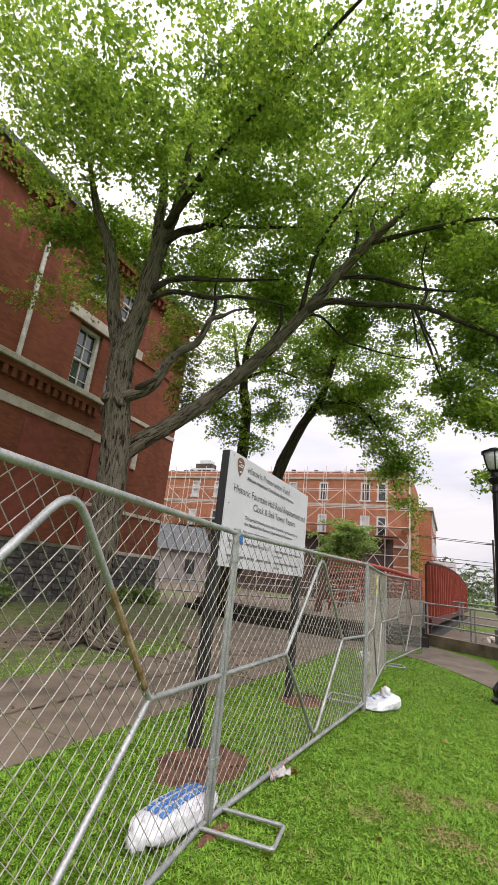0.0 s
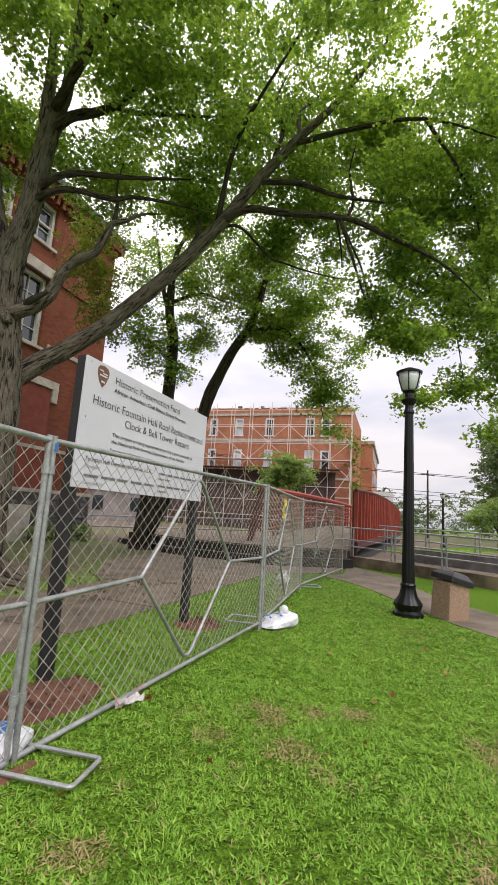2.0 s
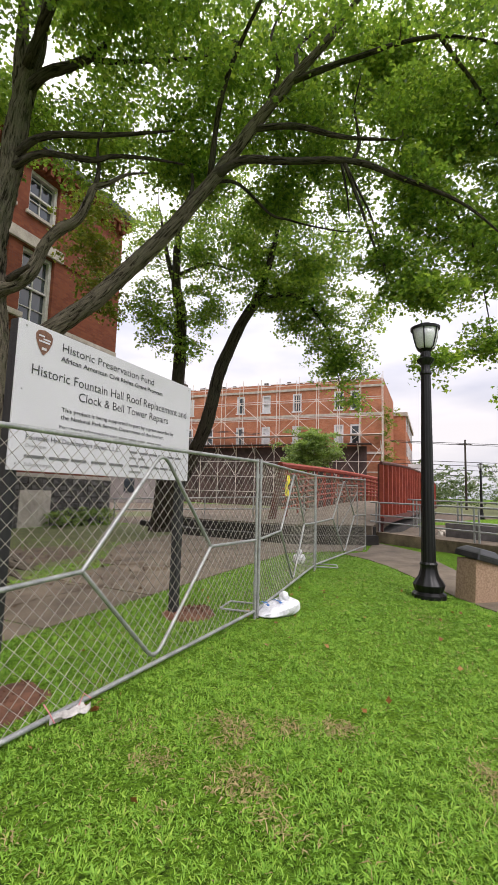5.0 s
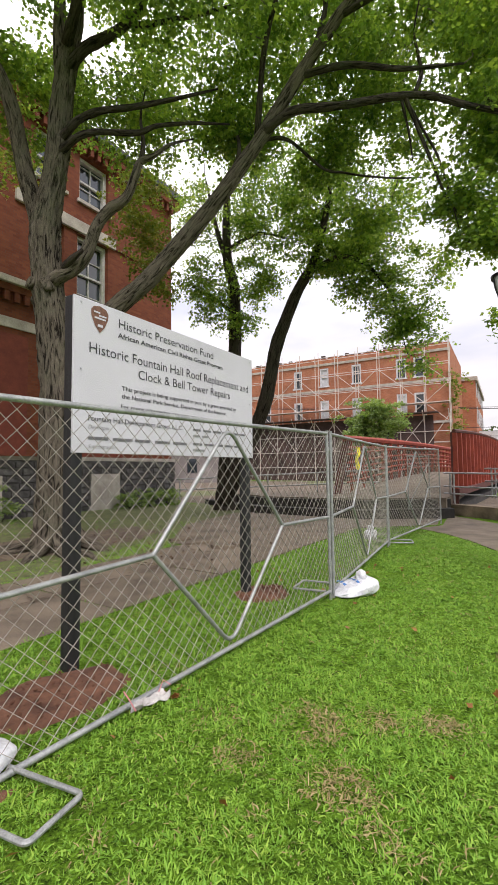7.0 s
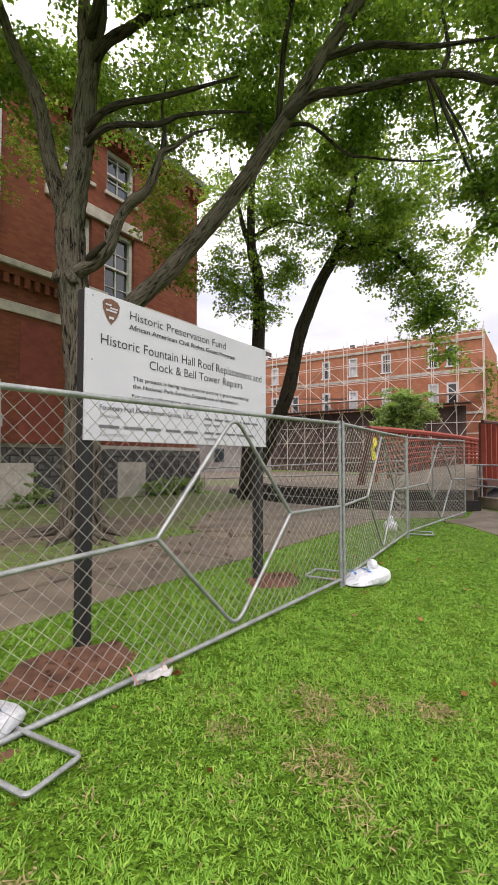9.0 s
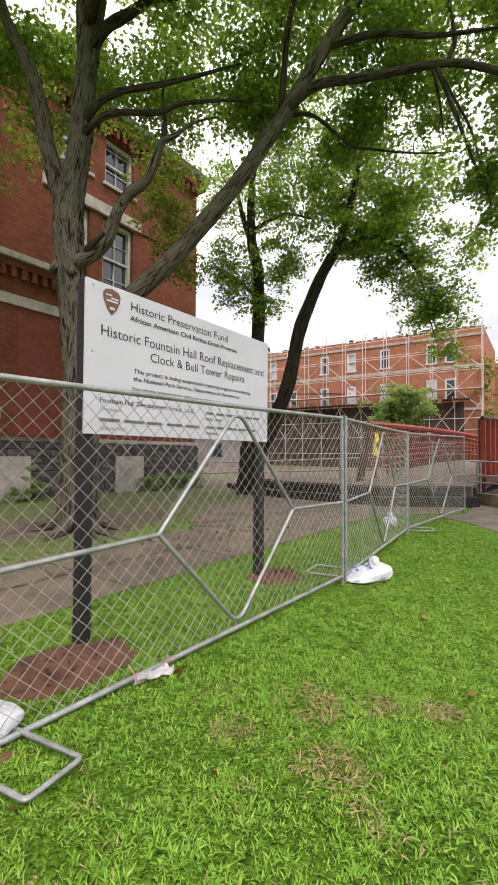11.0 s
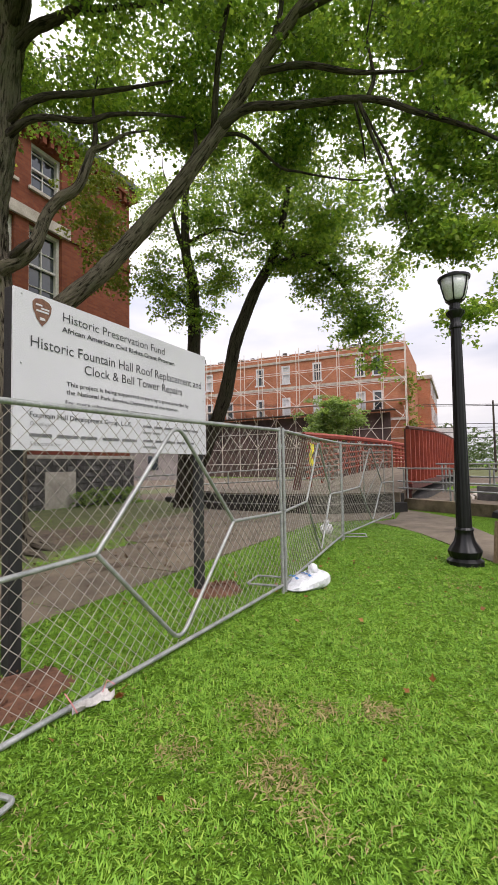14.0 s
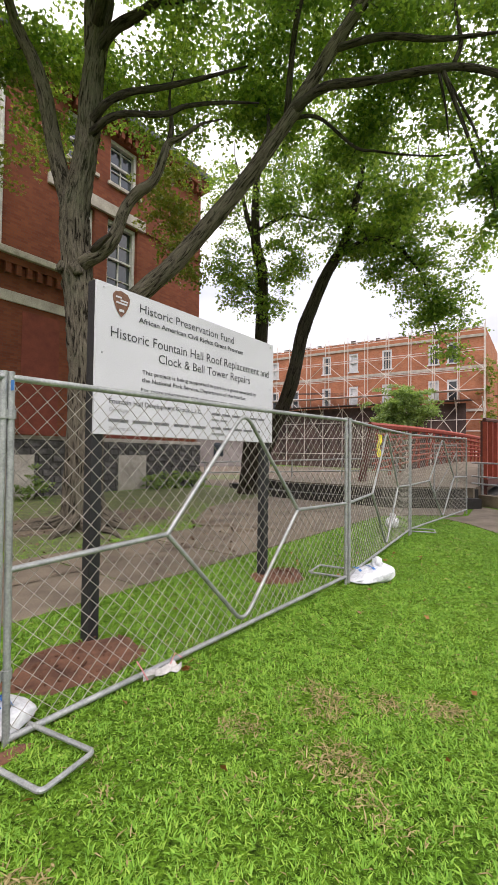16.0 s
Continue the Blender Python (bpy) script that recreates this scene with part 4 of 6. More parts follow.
def clumps_in(blobs, rng):
    out = []
    for (x, y, z), (a, b, c), n in blobs:
        k = 0
        while k < n:
            u = rng.uniform(-1, 1, 3)
            if u @ u > 1:
                continue
            p = np.array((x, y, z)) + u * (a, b, c)
            if noise.noise(Vector(p) * 0.9) < -0.02:
                k += 0.12
                continue
            out.append(p); k += 1
    return out


def tree(name, label, limbs, blobs, seed, bark, leaf, leaf_size, count, spread, sides=12, extra=()):
    rng = np.random.default_rng(seed)
    lines = [smooth_line(l, 7) for l in limbs]
    x, y = limbs[0][0][:2]
    e = empty(name, pose(0, 0, 0), label, "tree")
    for i, l in enumerate(lines):
        big = sides >= 16 and i < 5
        if big:
            l = smooth_line(limbs[i], 18 if i == 0 else 12)
        # later limbs take dark bark, colouring in their backlit silhouette
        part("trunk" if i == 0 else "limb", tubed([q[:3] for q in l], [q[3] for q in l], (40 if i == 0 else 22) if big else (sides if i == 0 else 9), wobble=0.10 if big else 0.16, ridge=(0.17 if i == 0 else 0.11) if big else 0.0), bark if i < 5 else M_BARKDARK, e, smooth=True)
    cl = clumps_in(blobs, rng)
    tw = grow(lines, cl, rng)
    bm = bmesh.new()
    for line, r in tw:
        tube(bm, line, list(r), 4, False)
    me = bpy.data.meshes.new("twig"); bm.to_mesh(me); bm.free(); me.materials.append(bark)
    t = new("twig", me); t.parent = e; t["kind"] = "stuff"
    c = new("crown", leaf_mesh("crown", cl, leaf_size, leaf, seed + 1, count=count, spread=spread))
    c.parent = e; c["kind"] = "stuff"
    for blob, mat in extra:
        k = clumps_in(blob, rng)
        c = new("crown", leaf_mesh("crown", k, leaf_size, mat, seed + 7, count=count, spread=spread))
        c.parent = e; c["kind"] = "stuff"; c["label"] = "yellowing outer leaves"
    return e


BIG_LIMBS = [
    [(-2.66, 8.92, -0.1, 0.50), (-2.65, 8.90, 0.25, 0.40), (-2.66, 8.87, 0.9, 0.33), (-2.64, 8.85, 2.15, 0.295), (-2.69, 8.85, 3.3, 0.28), (-2.76, 8.85, 4.0, 0.27), (-2.87, 8.85, 4.9, 0.262), (-2.93, 8.85, 5.6, 0.262), (-2.88, 8.85, 6.2, 0.235), (-2.78, 8.85, 6.77, 0.205), (-2.70, 8.85, 7.3, 0.20), (-2.67, 8.85, 8.0, 0.20), (-2.60, 8.85, 8.65, 0.185), (-2.50, 8.82, 9.2, 0.155), (-2.36, 8.8, 9.85, 0.12), (-2.25, 8.6, 11.4, 0.08), (-2.1, 8.2, 13.6, 0.03)],
    [(-2.85, 8.9, 3.35, 0.20), (-2.45, 9.12, 3.92, 0.19), (-1.9, 9.3, 4.42, 0.175), (-1.2, 9.35, 5.03, 0.165), (-0.65, 9.35, 5.62, 0.155), (0.13, 9.38, 6.53, 0.142), (0.96, 9.35, 7.66, 0.13), (1.65, 9.3, 8.70, 0.118), (2.45, 9.2, 9.8, 0.105), (3.3, 8.9, 10.7, 0.075), (4.3, 8.4, 12.0, 0.03)],
    [(-2.98, 8.9, 5.5, 0.17), (-3.16, 8.95, 6.25, 0.165), (-3.35, 8.95, 6.88, 0.155), (-3.49, 8.95, 7.44, 0.148), (-3.65, 8.95, 8.16, 0.14), (-3.9, 8.95, 8.89, 0.125), (-4.3, 8.9, 9.72, 0.105), (-4.8, 8.9, 11.2, 0.05)],
    [(-2.85, 8.78, 4.75, 0.13), (-2.6, 8.7, 4.88, 0.125), (-2.33, 8.7, 5.0, 0.115), (-2.09, 8.7, 5.28, 0.11), (-1.91, 8.7, 5.76, 0.10), (-1.68, 8.7, 6.05, 0.095), (-1.39, 8.7, 6.24, 0.085), (-1.22, 8.7, 6.62, 0.072), (-1.13, 8.72, 6.9, 0.06), (-0.9, 8.75, 7.02, 0.045), (-0.6, 8.8, 7.25, 0.03), (-0.2, 8.9, 7.4, 0.012)],
    [(-2.66, 8.9, 8.55, 0.15), (-2.71, 8.92, 9.0, 0.135), (-2.75, 8.92, 9.6, 0.12), (-2.78, 8.95, 10.4, 0.10), (-3.0, 9.1, 12.2, 0.05), (-3.0, 9.2, 13.8, 0.015)],
    [(-1.13, 8.72, 6.85, 0.045), (-1.08, 8.74, 7.25, 0.038), (-1.15, 8.8, 7.8, 0.022), (-1.1, 8.9, 8.4, 0.01)],
    [(-2.52, 8.8, 8.85, 0.12), (-2.14, 8.72, 9.13, 0.10), (-1.75, 8.68, 9.25, 0.09), (-1.32, 8.66, 9.5, 0.075), (-1.0, 8.6, 9.85, 0.05), (-0.6, 8.4, 10.8, 0.02)],
    [(-1.36, 8.66, 9.45, 0.055), (-0.98, 8.62, 9.36, 0.05), (-0.4, 8.6, 9.40, 0.042), (0.11, 8.6, 9.46, 0.034), (0.9, 8.4, 9.4, 0.015)],
    [(3.72, 9.0, 8.05, 0.04), (3.85, 9.05, 8.43, 0.036), (3.82, 9.1, 8.84, 0.03), (3.77, 9.1, 9.3, 0.02), (3.9, 9.1, 10.0, 0.01)],
    [(0.96, 9.5, 7.75, 0.04), (1.5, 9.9, 8.02, 0.034), (2.2, 10.2, 7.6, 0.03), (2.6, 10.2, 7.48, 0.026), (3.1, 10.2, 7.37, 0.022), (3.7, 10.2, 7.29, 0.016), (4.25, 10.2, 7.28, 0.008)],
    [(3.56, 9.1, 8.06, 0.03), (3.88, 9.25, 7.61, 0.026), (4.17, 9.3, 7.06, 0.021), (4.35, 9.3, 6.35, 0.015), (4.49, 9.3, 5.7, 0.007)],
    [(3.50, 9.1, 8.06, 0.028), (3.66, 9.25, 7.51, 0.022), (3.73, 9.3, 7.0, 0.01)],
    [(4.9, 8.9, 7.75, 0.035), (5.6, 9.2, 7.5, 0.03), (6.3, 9.5, 6.9, 0.024), (6.6, 9.6, 6.0, 0.016), (6.8, 9.6, 4.7, 0.007)],
    [(1.03, 9.3, 7.75, 0.085), (1.59, 9.1, 7.95, 0.08), (2.36, 9.0, 7.9, 0.07), (3.66, 8.85, 7.87, 0.06), (4.5, 8.77, 7.55, 0.05), (5.6, 8.5, 6.9, 0.03), (6.3, 8.2, 6.0, 0.012)],
    [(1.7, 9.3, 8.8, 0.07), (2.6, 9.1, 8.75, 0.06), (3.5, 9.0, 8.5, 0.045), (4.6, 9.1, 8.6, 0.02)],
    [(3.5, 8.87, 7.88, 0.04), (3.9, 9.1, 7.1, 0.03), (4.3, 9.3, 6.3, 0.02), (4.9, 9.5, 5.6, 0.008)],
    [(-2.62, 8.75, 7.45, 0.075), (-2.22, 8.6, 7.66, 0.068), (-1.82, 8.6, 7.8, 0.06), (-1.23, 8.6, 7.83, 0.05), (-0.52, 8.6, 7.91, 0.036), (0.3, 8.5, 7.95, 0.016)],
    [(-2.62, 8.75, 7.22, 0.07), (-2.22, 8.6, 7.35, 0.062), (-1.88, 8.6, 7.42, 0.056), (-1.16, 8.6, 7.35, 0.048), (-0.78, 8.6, 7.45, 0.04), (-0.14, 8.6, 7.45, 0.03), (0.5, 8.5, 7.3, 0.013)],
    [(-2.5, 8.7, 9.2, 0.10), (-1.4, 7.6, 10.2, 0.08), (0.2, 6.2, 11.2, 0.05), (1.8, 4.8, 12.0, 0.02)],
    [(2.45, 9.2, 9.8, 0.07), (3.6, 8.8, 10.0, 0.055), (5.2, 8.4, 10.2, 0.035), (7.0, 8.2, 9.8, 0.015)],
    [(0.9, 9.35, 7.7, 0.06), (1.2, 8.6, 9.2, 0.045), (2.2, 7.4, 10.6, 0.02)],
    [(5.2, 8.4, 10.2, 0.04), (6.6, 9.1, 9.4, 0.035), (7.3, 9.5, 8.0, 0.026), (7.55, 9.6, 6.4, 0.016), (7.95, 9.6, 4.9, 0.006)],
    [(2.0, 9.25, 9.2, 0.06), (2.25, 9.5, 10.4, 0.045), (2.1, 9.8, 11.5, 0.03), (2.5, 10.2, 13.0, 0.012)],
    [(2.6, 9.15, 9.95, 0.055), (2.7, 9.7, 11.2, 0.04), (3.4, 10.2, 12.6, 0.025), (3.5, 10.2, 14.4, 0.01)],
    [(0.2, 9.4, 6.7, 0.05), (0.5, 10.0, 7.9, 0.04), (0.3, 10.6, 9.2, 0.03), (-0.1, 11.0, 10.8, 0.012)],
]
BIG_BLOBS = [
    # over the hall's eave
    ((-5.6, 8.2, 10.9), (1.6, 1.5, 1.0), 62),
    ((-6.0, 8.0, 12.8), (1.8, 1.6, 1.2), 62),
    ((-3.8, 8.4, 12.0), (1.8, 1.4, 1.3), 75),
    ((-5.2, 9.2, 9.3), (1.2, 0.7, 0.4), 30),
    ((-4.4, 9.0, 8.3), (0.5, 0.4, 0.3), 9),
    ((-4.4, 9.6, 9.6), (0.7, 0.6, 0.8), 40),
    ((-3.9, 9.6, 8.9), (0.5, 0.5, 0.5), 16),
    ((-3.7, 10.5, 10.4), (1.1, 0.7, 0.8), 55),
    ((-3.8, 6.2, 10.8), (2.4, 2.0, 1.8), 115),
    ((-4.2, 10.2, 8.4), (0.8, 0.8, 0.7), 20),
    # above the camera's side of the trunk
    ((-1.6, 7.2, 10.6), (2.8, 2.4, 1.8), 215),
    ((1.4, 6.8, 11.0), (3.0, 2.6, 1.7), 170),
    ((0.3, 8.4, 13.6), (3.8, 2.0, 1.2), 130),
    ((-0.4, 7.8, 9.2), (2.2, 1.2, 0.6), 52),
    ((3.7, 10.9, 9.8), (0.9, 0.6, 0.9), 50),
    ((6.0, 6.8, 10.8), (2.8, 2.2, 1.8), 150),
    ((1.8, 5.0, 12.4), (4.6, 2.0, 1.4), 120),
    # behind the long limb
    ((0.0, 11.2, 10.6), (2.2, 1.2, 1.3), 100),
    ((-2.0, 10.5, 9.6), (1.8, 1.2, 1.3), 115),
    ((-0.3, 10.4, 9.2), (1.4, 0.9, 0.9), 60),
    ((1.9, 11.0, 9.7), (1.4, 1.0, 1.0), 70),
    ((0.6, 11.0, 8.6), (1.0, 0.8, 0.6), 34),
    ((1.6, 11.0, 12.8), (2.3, 1.2, 1.4), 95),
    ((-1.8, 11.0, 14.2), (2.5, 1.5, 1.8), 170),
    ((3.5, 10.2, 15.0), (2.2, 1.5, 1.6), 130),
    ((3.2, 10.5, 8.3), (1.0, 0.6, 0.9), 85),
    ((2.0, 11.0, 8.5), (0.8, 0.6, 0.7), 40),
    ((3.0, 10.6, 7.0), (0.7, 0.5, 0.6), 26),
    # the limb's outer end
    ((4.0, 10.6, 11.4), (1.8, 1.2, 1.3), 170),
    ((5.6, 10.3, 11.7), (1.4, 1.1, 1.3), 140),
    ((5.3, 9.9, 9.5), (1.4, 1.0, 1.1), 140),
    ((7.2, 9.5, 11.6), (1.6, 1.2, 1.4), 140),
    ((7.1, 9.5, 9.8), (1.3, 1.1, 1.2), 130),
    ((9.4, 10.0, 8.6), (1.6, 1.6, 2.4), 130),
    # hanging strands
    ((7.5, 9.6, 8.0), (0.85, 0.9, 1.1), 84),
    ((7.6, 9.6, 6.3), (0.5, 0.6, 1.1), 52),
    ((7.95, 9.6, 5.3), (0.45, 0.5, 0.8), 34),
    ((5.0, 9.3, 7.6), (0.9, 0.7, 0.7), 48),
    ((4.6, 9.5, 6.7), (0.55, 0.5, 0.8), 32),
    ((5.05, 9.5, 5.7), (0.45, 0.4, 0.65), 30),
    ((5.2, 9.5, 4.95), (0.32, 0.3, 0.5), 24),
    ((5.6, 9.5, 4.1), (0.2, 0.22, 0.35), 7),
    ((5.55, 9.5, 4.6), (0.3, 0.3, 0.45), 16),
    ((6.5, 9.6, 6.4), (0.8, 0.5, 0.8), 52),
    ((5.9, 9.5, 7.3), (0.8, 0.6, 0.6), 40),
    ((6.85, 9.6, 4.9), (0.38, 0.4, 0.8), 28),
    ((7.5, 9.6, 4.1), (0.35, 0.35, 0.6), 22),
    ((8.5, 9.7, 5.0), (0.8, 0.6, 1.3), 70),
    ((5.0, 9.5, 5.3), (0.42, 0.4, 0.5), 26),
    ((5.65, 9.6, 5.4), (0.4, 0.4, 0.6), 22),
    ((4.72, 9.5, 5.0), (0.25, 0.3, 0.45), 12),
    ((3.2, 9.8, 9.6), (1.2, 0.6, 0.8), 45),
    ((1.2, 9.9, 10.6), (1.4, 0.6, 0.9), 55),
]
MAPLE = tree("maple_tree", "large maple with furrowed grey bark and a long low limb", BIG_LIMBS, BIG_BLOBS, 21, M_BARK, M_LEAF, 0.092, 58, 0.32, 16,
     extra=[([((-5.6, 12.0, 9.4), (1.0, 1.0, 0.7), 16), ((-5.9, 10.6, 8.2), (0.8, 0.8, 0.5), 10), ((-2.5, 13.4, 8.4), (0.9, 1.2, 1.6), 62), ((-2.0, 12.5, 6.7), (0.5, 0.6, 0.7), 18)], M_LEAFBROWN)])

TWIN_LIMBS = [
    [(-0.8, 16.9, 0.0, 0.42), (-0.72, 16.7, 0.5, 0.34), (-0.6, 16.3, 2.0, 0.27), (-0.25, 15.4, 4.6, 0.22), (-0.2, 15.2, 7.1, 0.18), (-0.42, 15.2, 8.3, 0.15), (-0.38, 15.2, 10.3, 0.09), (0.1, 15.1, 11.4, 0.04)],
    [(-0.7, 16.6, 0.4, 0.28), (-0.1, 15.6, 1.6, 0.25), (0.45, 14.9, 2.7, 0.225), (0.82, 14.4, 3.6, 0.21), (1.08, 14.3, 4.85, 0.19), (1.35, 14.3, 5.7, 0.18), (1.85, 14.2, 6.8, 0.16), (2.31, 14.2, 7.6, 0.13), (2.72, 14.15, 9.3, 0.08), (2.9, 14.1, 10.6, 0.03)],
    [(-0.35, 15.2, 8.0, 0.10), (-0.7, 15.25, 9.0, 0.08), (-1.1, 15.3, 10.9, 0.03)],
    [(-0.22, 15.2, 6.4, 0.07), (-0.9, 15.2, 7.0, 0.05), (-1.5, 15.1, 7.3, 0.02)],
    [(2.1, 14.2, 7.2, 0.08), (2.95, 13.6, 7.35, 0.07), (3.7, 13.5, 7.0, 0.05), (4.3, 13.5, 6.15, 0.035), (4.5, 13.45, 5.2, 0.02), (4.65, 13.4, 4.5, 0.008)],
    [(-0.3, 15.2, 8.6, 0.07), (0.6, 15.0, 8.9, 0.05), (1.5, 14.8, 8.6, 0.02)],
]
TWIN_BLOBS = [
    ((-0.5, 15.2, 10.0), (1.5, 1.4, 1.6), 97),
    ((-1.0, 15.2, 7.5), (0.9, 0.8, 0.9), 61),
    ((0.7, 14.8, 8.5), (0.9, 0.9, 1.0), 34),
    ((2.7, 14.1, 8.8), (1.7, 1.4, 1.3), 103),
    ((1.2, 14.6, 11.0), (2.6, 2.0, 1.3), 137),
    ((4.2, 13.4, 6.3), (0.85, 0.8, 1.0), 46),
    ((4.9, 13.2, 5.1), (0.6, 0.6, 0.8), 24),
    ((3.6, 13.6, 7.4), (1.2, 0.9, 0.9), 53),
    ((4.4, 13.3, 5.6), (0.8, 0.8, 1.1), 35),
    ((3.9, 13.6, 8.9), (1.3, 1.1, 1.2), 70),
    ((3.3, 13.6, 6.6), (0.6, 0.6, 0.6), 27),
    ((1.6, 14.5, 9.6), (1.8, 1.3, 1.2), 55),
    ((2.2, 14.2, 7.6), (0.9, 0.8, 0.6), 23),
    ((5.0, 13.3, 4.3), (0.35, 0.4, 0.5), 15),
    ((4.75, 13.3, 4.9), (0.45, 0.45, 0.5), 20),
    ((4.9, 13.0, 6.6), (0.8, 0.8, 0.8), 31),
    ((0.5, 14.6, 7.3), (0.75, 0.7, 0.65), 46),
    ((3.0, 14.2, 8.0), (1.0, 0.8, 0.9), 60),
    ((2.1, 14.4, 8.9), (1.1, 0.9, 0.9), 50),
    ((-0.7, 14.8, 6.4), (0.7, 0.6, 0.5), 20),
    ((0.2, 14.7, 5.9), (0.45, 0.4, 0.5), 15),
]
tree("twin_stemmed_tree", "slender dark twin-stemmed tree beside the walk", TWIN_LIMBS, TWIN_BLOBS, 33, M_BARKDARK, M_LEAF, 0.087, 52, 0.31, 12)


def simple_tree(name, label, x, y, h, blobs, seed, leaf, size, count, spread, r=0.14):
    limbs = [[(x, y, -0.1, r * 1.3), (x + 0.05, y, h * 0.25, r), (x - 0.05, y, h * 0.5, r * 0.7), (x, y, h * 0.85, r * 0.3)],
             [(x + 0.05, y, h * 0.22, r * 0.6), (x + h * 0.15, y, h * 0.5, r * 0.4), (x + h * 0.2, y, h * 0.7, r * 0.15)],
             [(x + 0.03, y, h * 0.28, r * 0.6), (x - h * 0.15, y - 0.1, h * 0.5, r * 0.4), (x - h * 0.22, y, h * 0.68, r * 0.15)]]
    return tree(name, label, limbs, blobs, seed, M_BARKDARK, leaf, size, count, spread, 8)


simple_tree("young_tree", "small bright green tree beyond the ramp", 25.6, 34, 4.4, [((25.6, 34, 3.1), (2.2, 2.0, 1.2), 56), ((24.2, 34, 2.6), (1.2, 1.2, 0.7), 14), ((27.2, 34, 2.8), (1.3, 1.2, 0.8), 16)], 51, M_BUSH, 0.15, 90, 0.42)
simple_tree("broad_tree", "tall leafy tree across the road", 35.5, 44, 12, [((35.5, 44, 8.6), (4.4, 3.5, 4.8), 190), ((32.4, 43, 7.0), (2.2, 2.0, 3.4), 80)], 52, M_FARLEAF, 0.21, 90, 0.62, 0.3)
simple_tree("bushy_tree", "rounded green bushy tree behind the footbridge rail", 6.2, 27, 5.2, [((6.25, 27, 4.3), (1.9, 1.5, 1.1), 150), ((6.2, 27, 3.1), (1.8, 1.3, 0.7), 60)], 53, M_BUSH, 0.12, 84, 0.32)

# far trees along the road, hazy and low
def far_wood():
    rng = np.random.default_rng(77)
    pts = []
    for x, y, h, w in ((33, 75, 6.5, 6), (42, 80, 7.5, 8), (52, 70, 9, 8), (46, 60, 8, 6), (62, 64, 10, 9), (-14, 62, 9, 7), (-24, 56, 10, 8), (-5, 70, 8, 5), (24, 125, 6, 9), (42, 122, 6, 11), (62, 125, 6, 12), (84, 120, 7, 12), (108, 116, 7, 13)):
        for _ in range(int(w * 13)):
            u = rng.normal(0, 0.5, 3)
            pts.append((x + u[0] * w, y + u[1] * 3, max(0.6, h * 0.5 + u[2] * h * 0.5)))
    ob = new("wood", leaf_mesh("wood", pts, 0.40, M_FARLEAF, 78, count=26, spread=0.8))
    tagged(ob, "distant belt of leafy green trees", "woodland", kind="stuff")


far_wood()

# ivy over the corner of the ruined building
ivy_pts = []
_r = np.random.default_rng(5)
for _ in range(46):
    ivy_pts.append((19.6 + _r.normal(0, 0.55), 50.5 + _r.normal(0, 0.7), _r.uniform(4, 12.5)))
ivy = new("ivy", leaf_mesh("ivy", ivy_pts, 0.24, M_LEAFBROWN, 6, count=30, spread=0.4))
tagged(ivy, "yellow-green ivy climbing the brick corner", "climber", kind="stuff")

# shrubs along the base of the hall
for i, (sx, rr) in enumerate(((1.0, 0.5), (3.0, 0.55), (7.6, 0.7), (9.6, 0.8), (2.0, 0.35))):
    c = HALL @ Vector((sx, 0.75, 0.45))
    rg = np.random.default_rng(60 + i)
    pts = [np.array(c) + rg.normal(0, 0.4, 3) * (rr, rr, rr * 0.7) for _ in range(16)]
    b = new("shrub", leaf_mesh("shrub", pts, 0.09, M_BUSH, 61 + i, count=40, spread=0.16))
    tagged(b, "dark green shrub at the foot of the stone base", "shrub", "shrubs by the hall")
    stem = bmesh.new()
    for k in range(5):
        q = Vector(pts[k]); tube(stem, [(c.x, c.y, ground_z(c.x, c.y) - 0.02), (q.x, q.y, q.z)], [0.015, 0.006], 5)
    part("stem", stem, M_BARKDARK, b)


# ---- bare earth ----
def patch(name, cx, cy, rx, ry, turn, mat, label, seed, lift=0.012, bumpy=0.02):
    bm = bmesh.new()
    rings = 7
    n = 36
    c, s_ = math.cos(turn), math.sin(turn)
    prev = None
    mid = bm.verts.new((cx, cy, ground_z(cx, cy) + lift + bumpy))
    for i in range(1, rings + 1):
        f = i / rings
        ring = []
        for k in range(n):
            a = 2 * math.pi * k / n
            w = 1 + 0.28 * noise.noise((math.cos(a) * 1.6 + seed, math.sin(a) * 1.6, seed)) + 0.12 * noise.noise((math.cos(a) * 6 + seed, math.sin(a) * 6, 0))
            u, v = rx * f * w * math.cos(a), ry * f * w * math.sin(a)
            x, y = cx + c * u - s_ * v, cy + s_ * u + c * v
            z = ground_z(x, y) + lift * (1 - f ** 6) + bumpy * (1 - f * f) * (0.6 + noise.noise((x * 7, y * 7, 1))) - 0.01 * f ** 8
            ring.append(bm.verts.new((x, y, z)))
        for k in range(n):
            if prev:
                bm.faces.new((prev[k], prev[(k + 1) % n], ring[(k + 1) % n], ring[k]))
            else:
                bm.faces.new((mid, ring[(k + 1) % n], ring[k]))
        prev = ring
    return tagged(link(name, bm, mat, smooth=True), label, "soil", kind="structure")


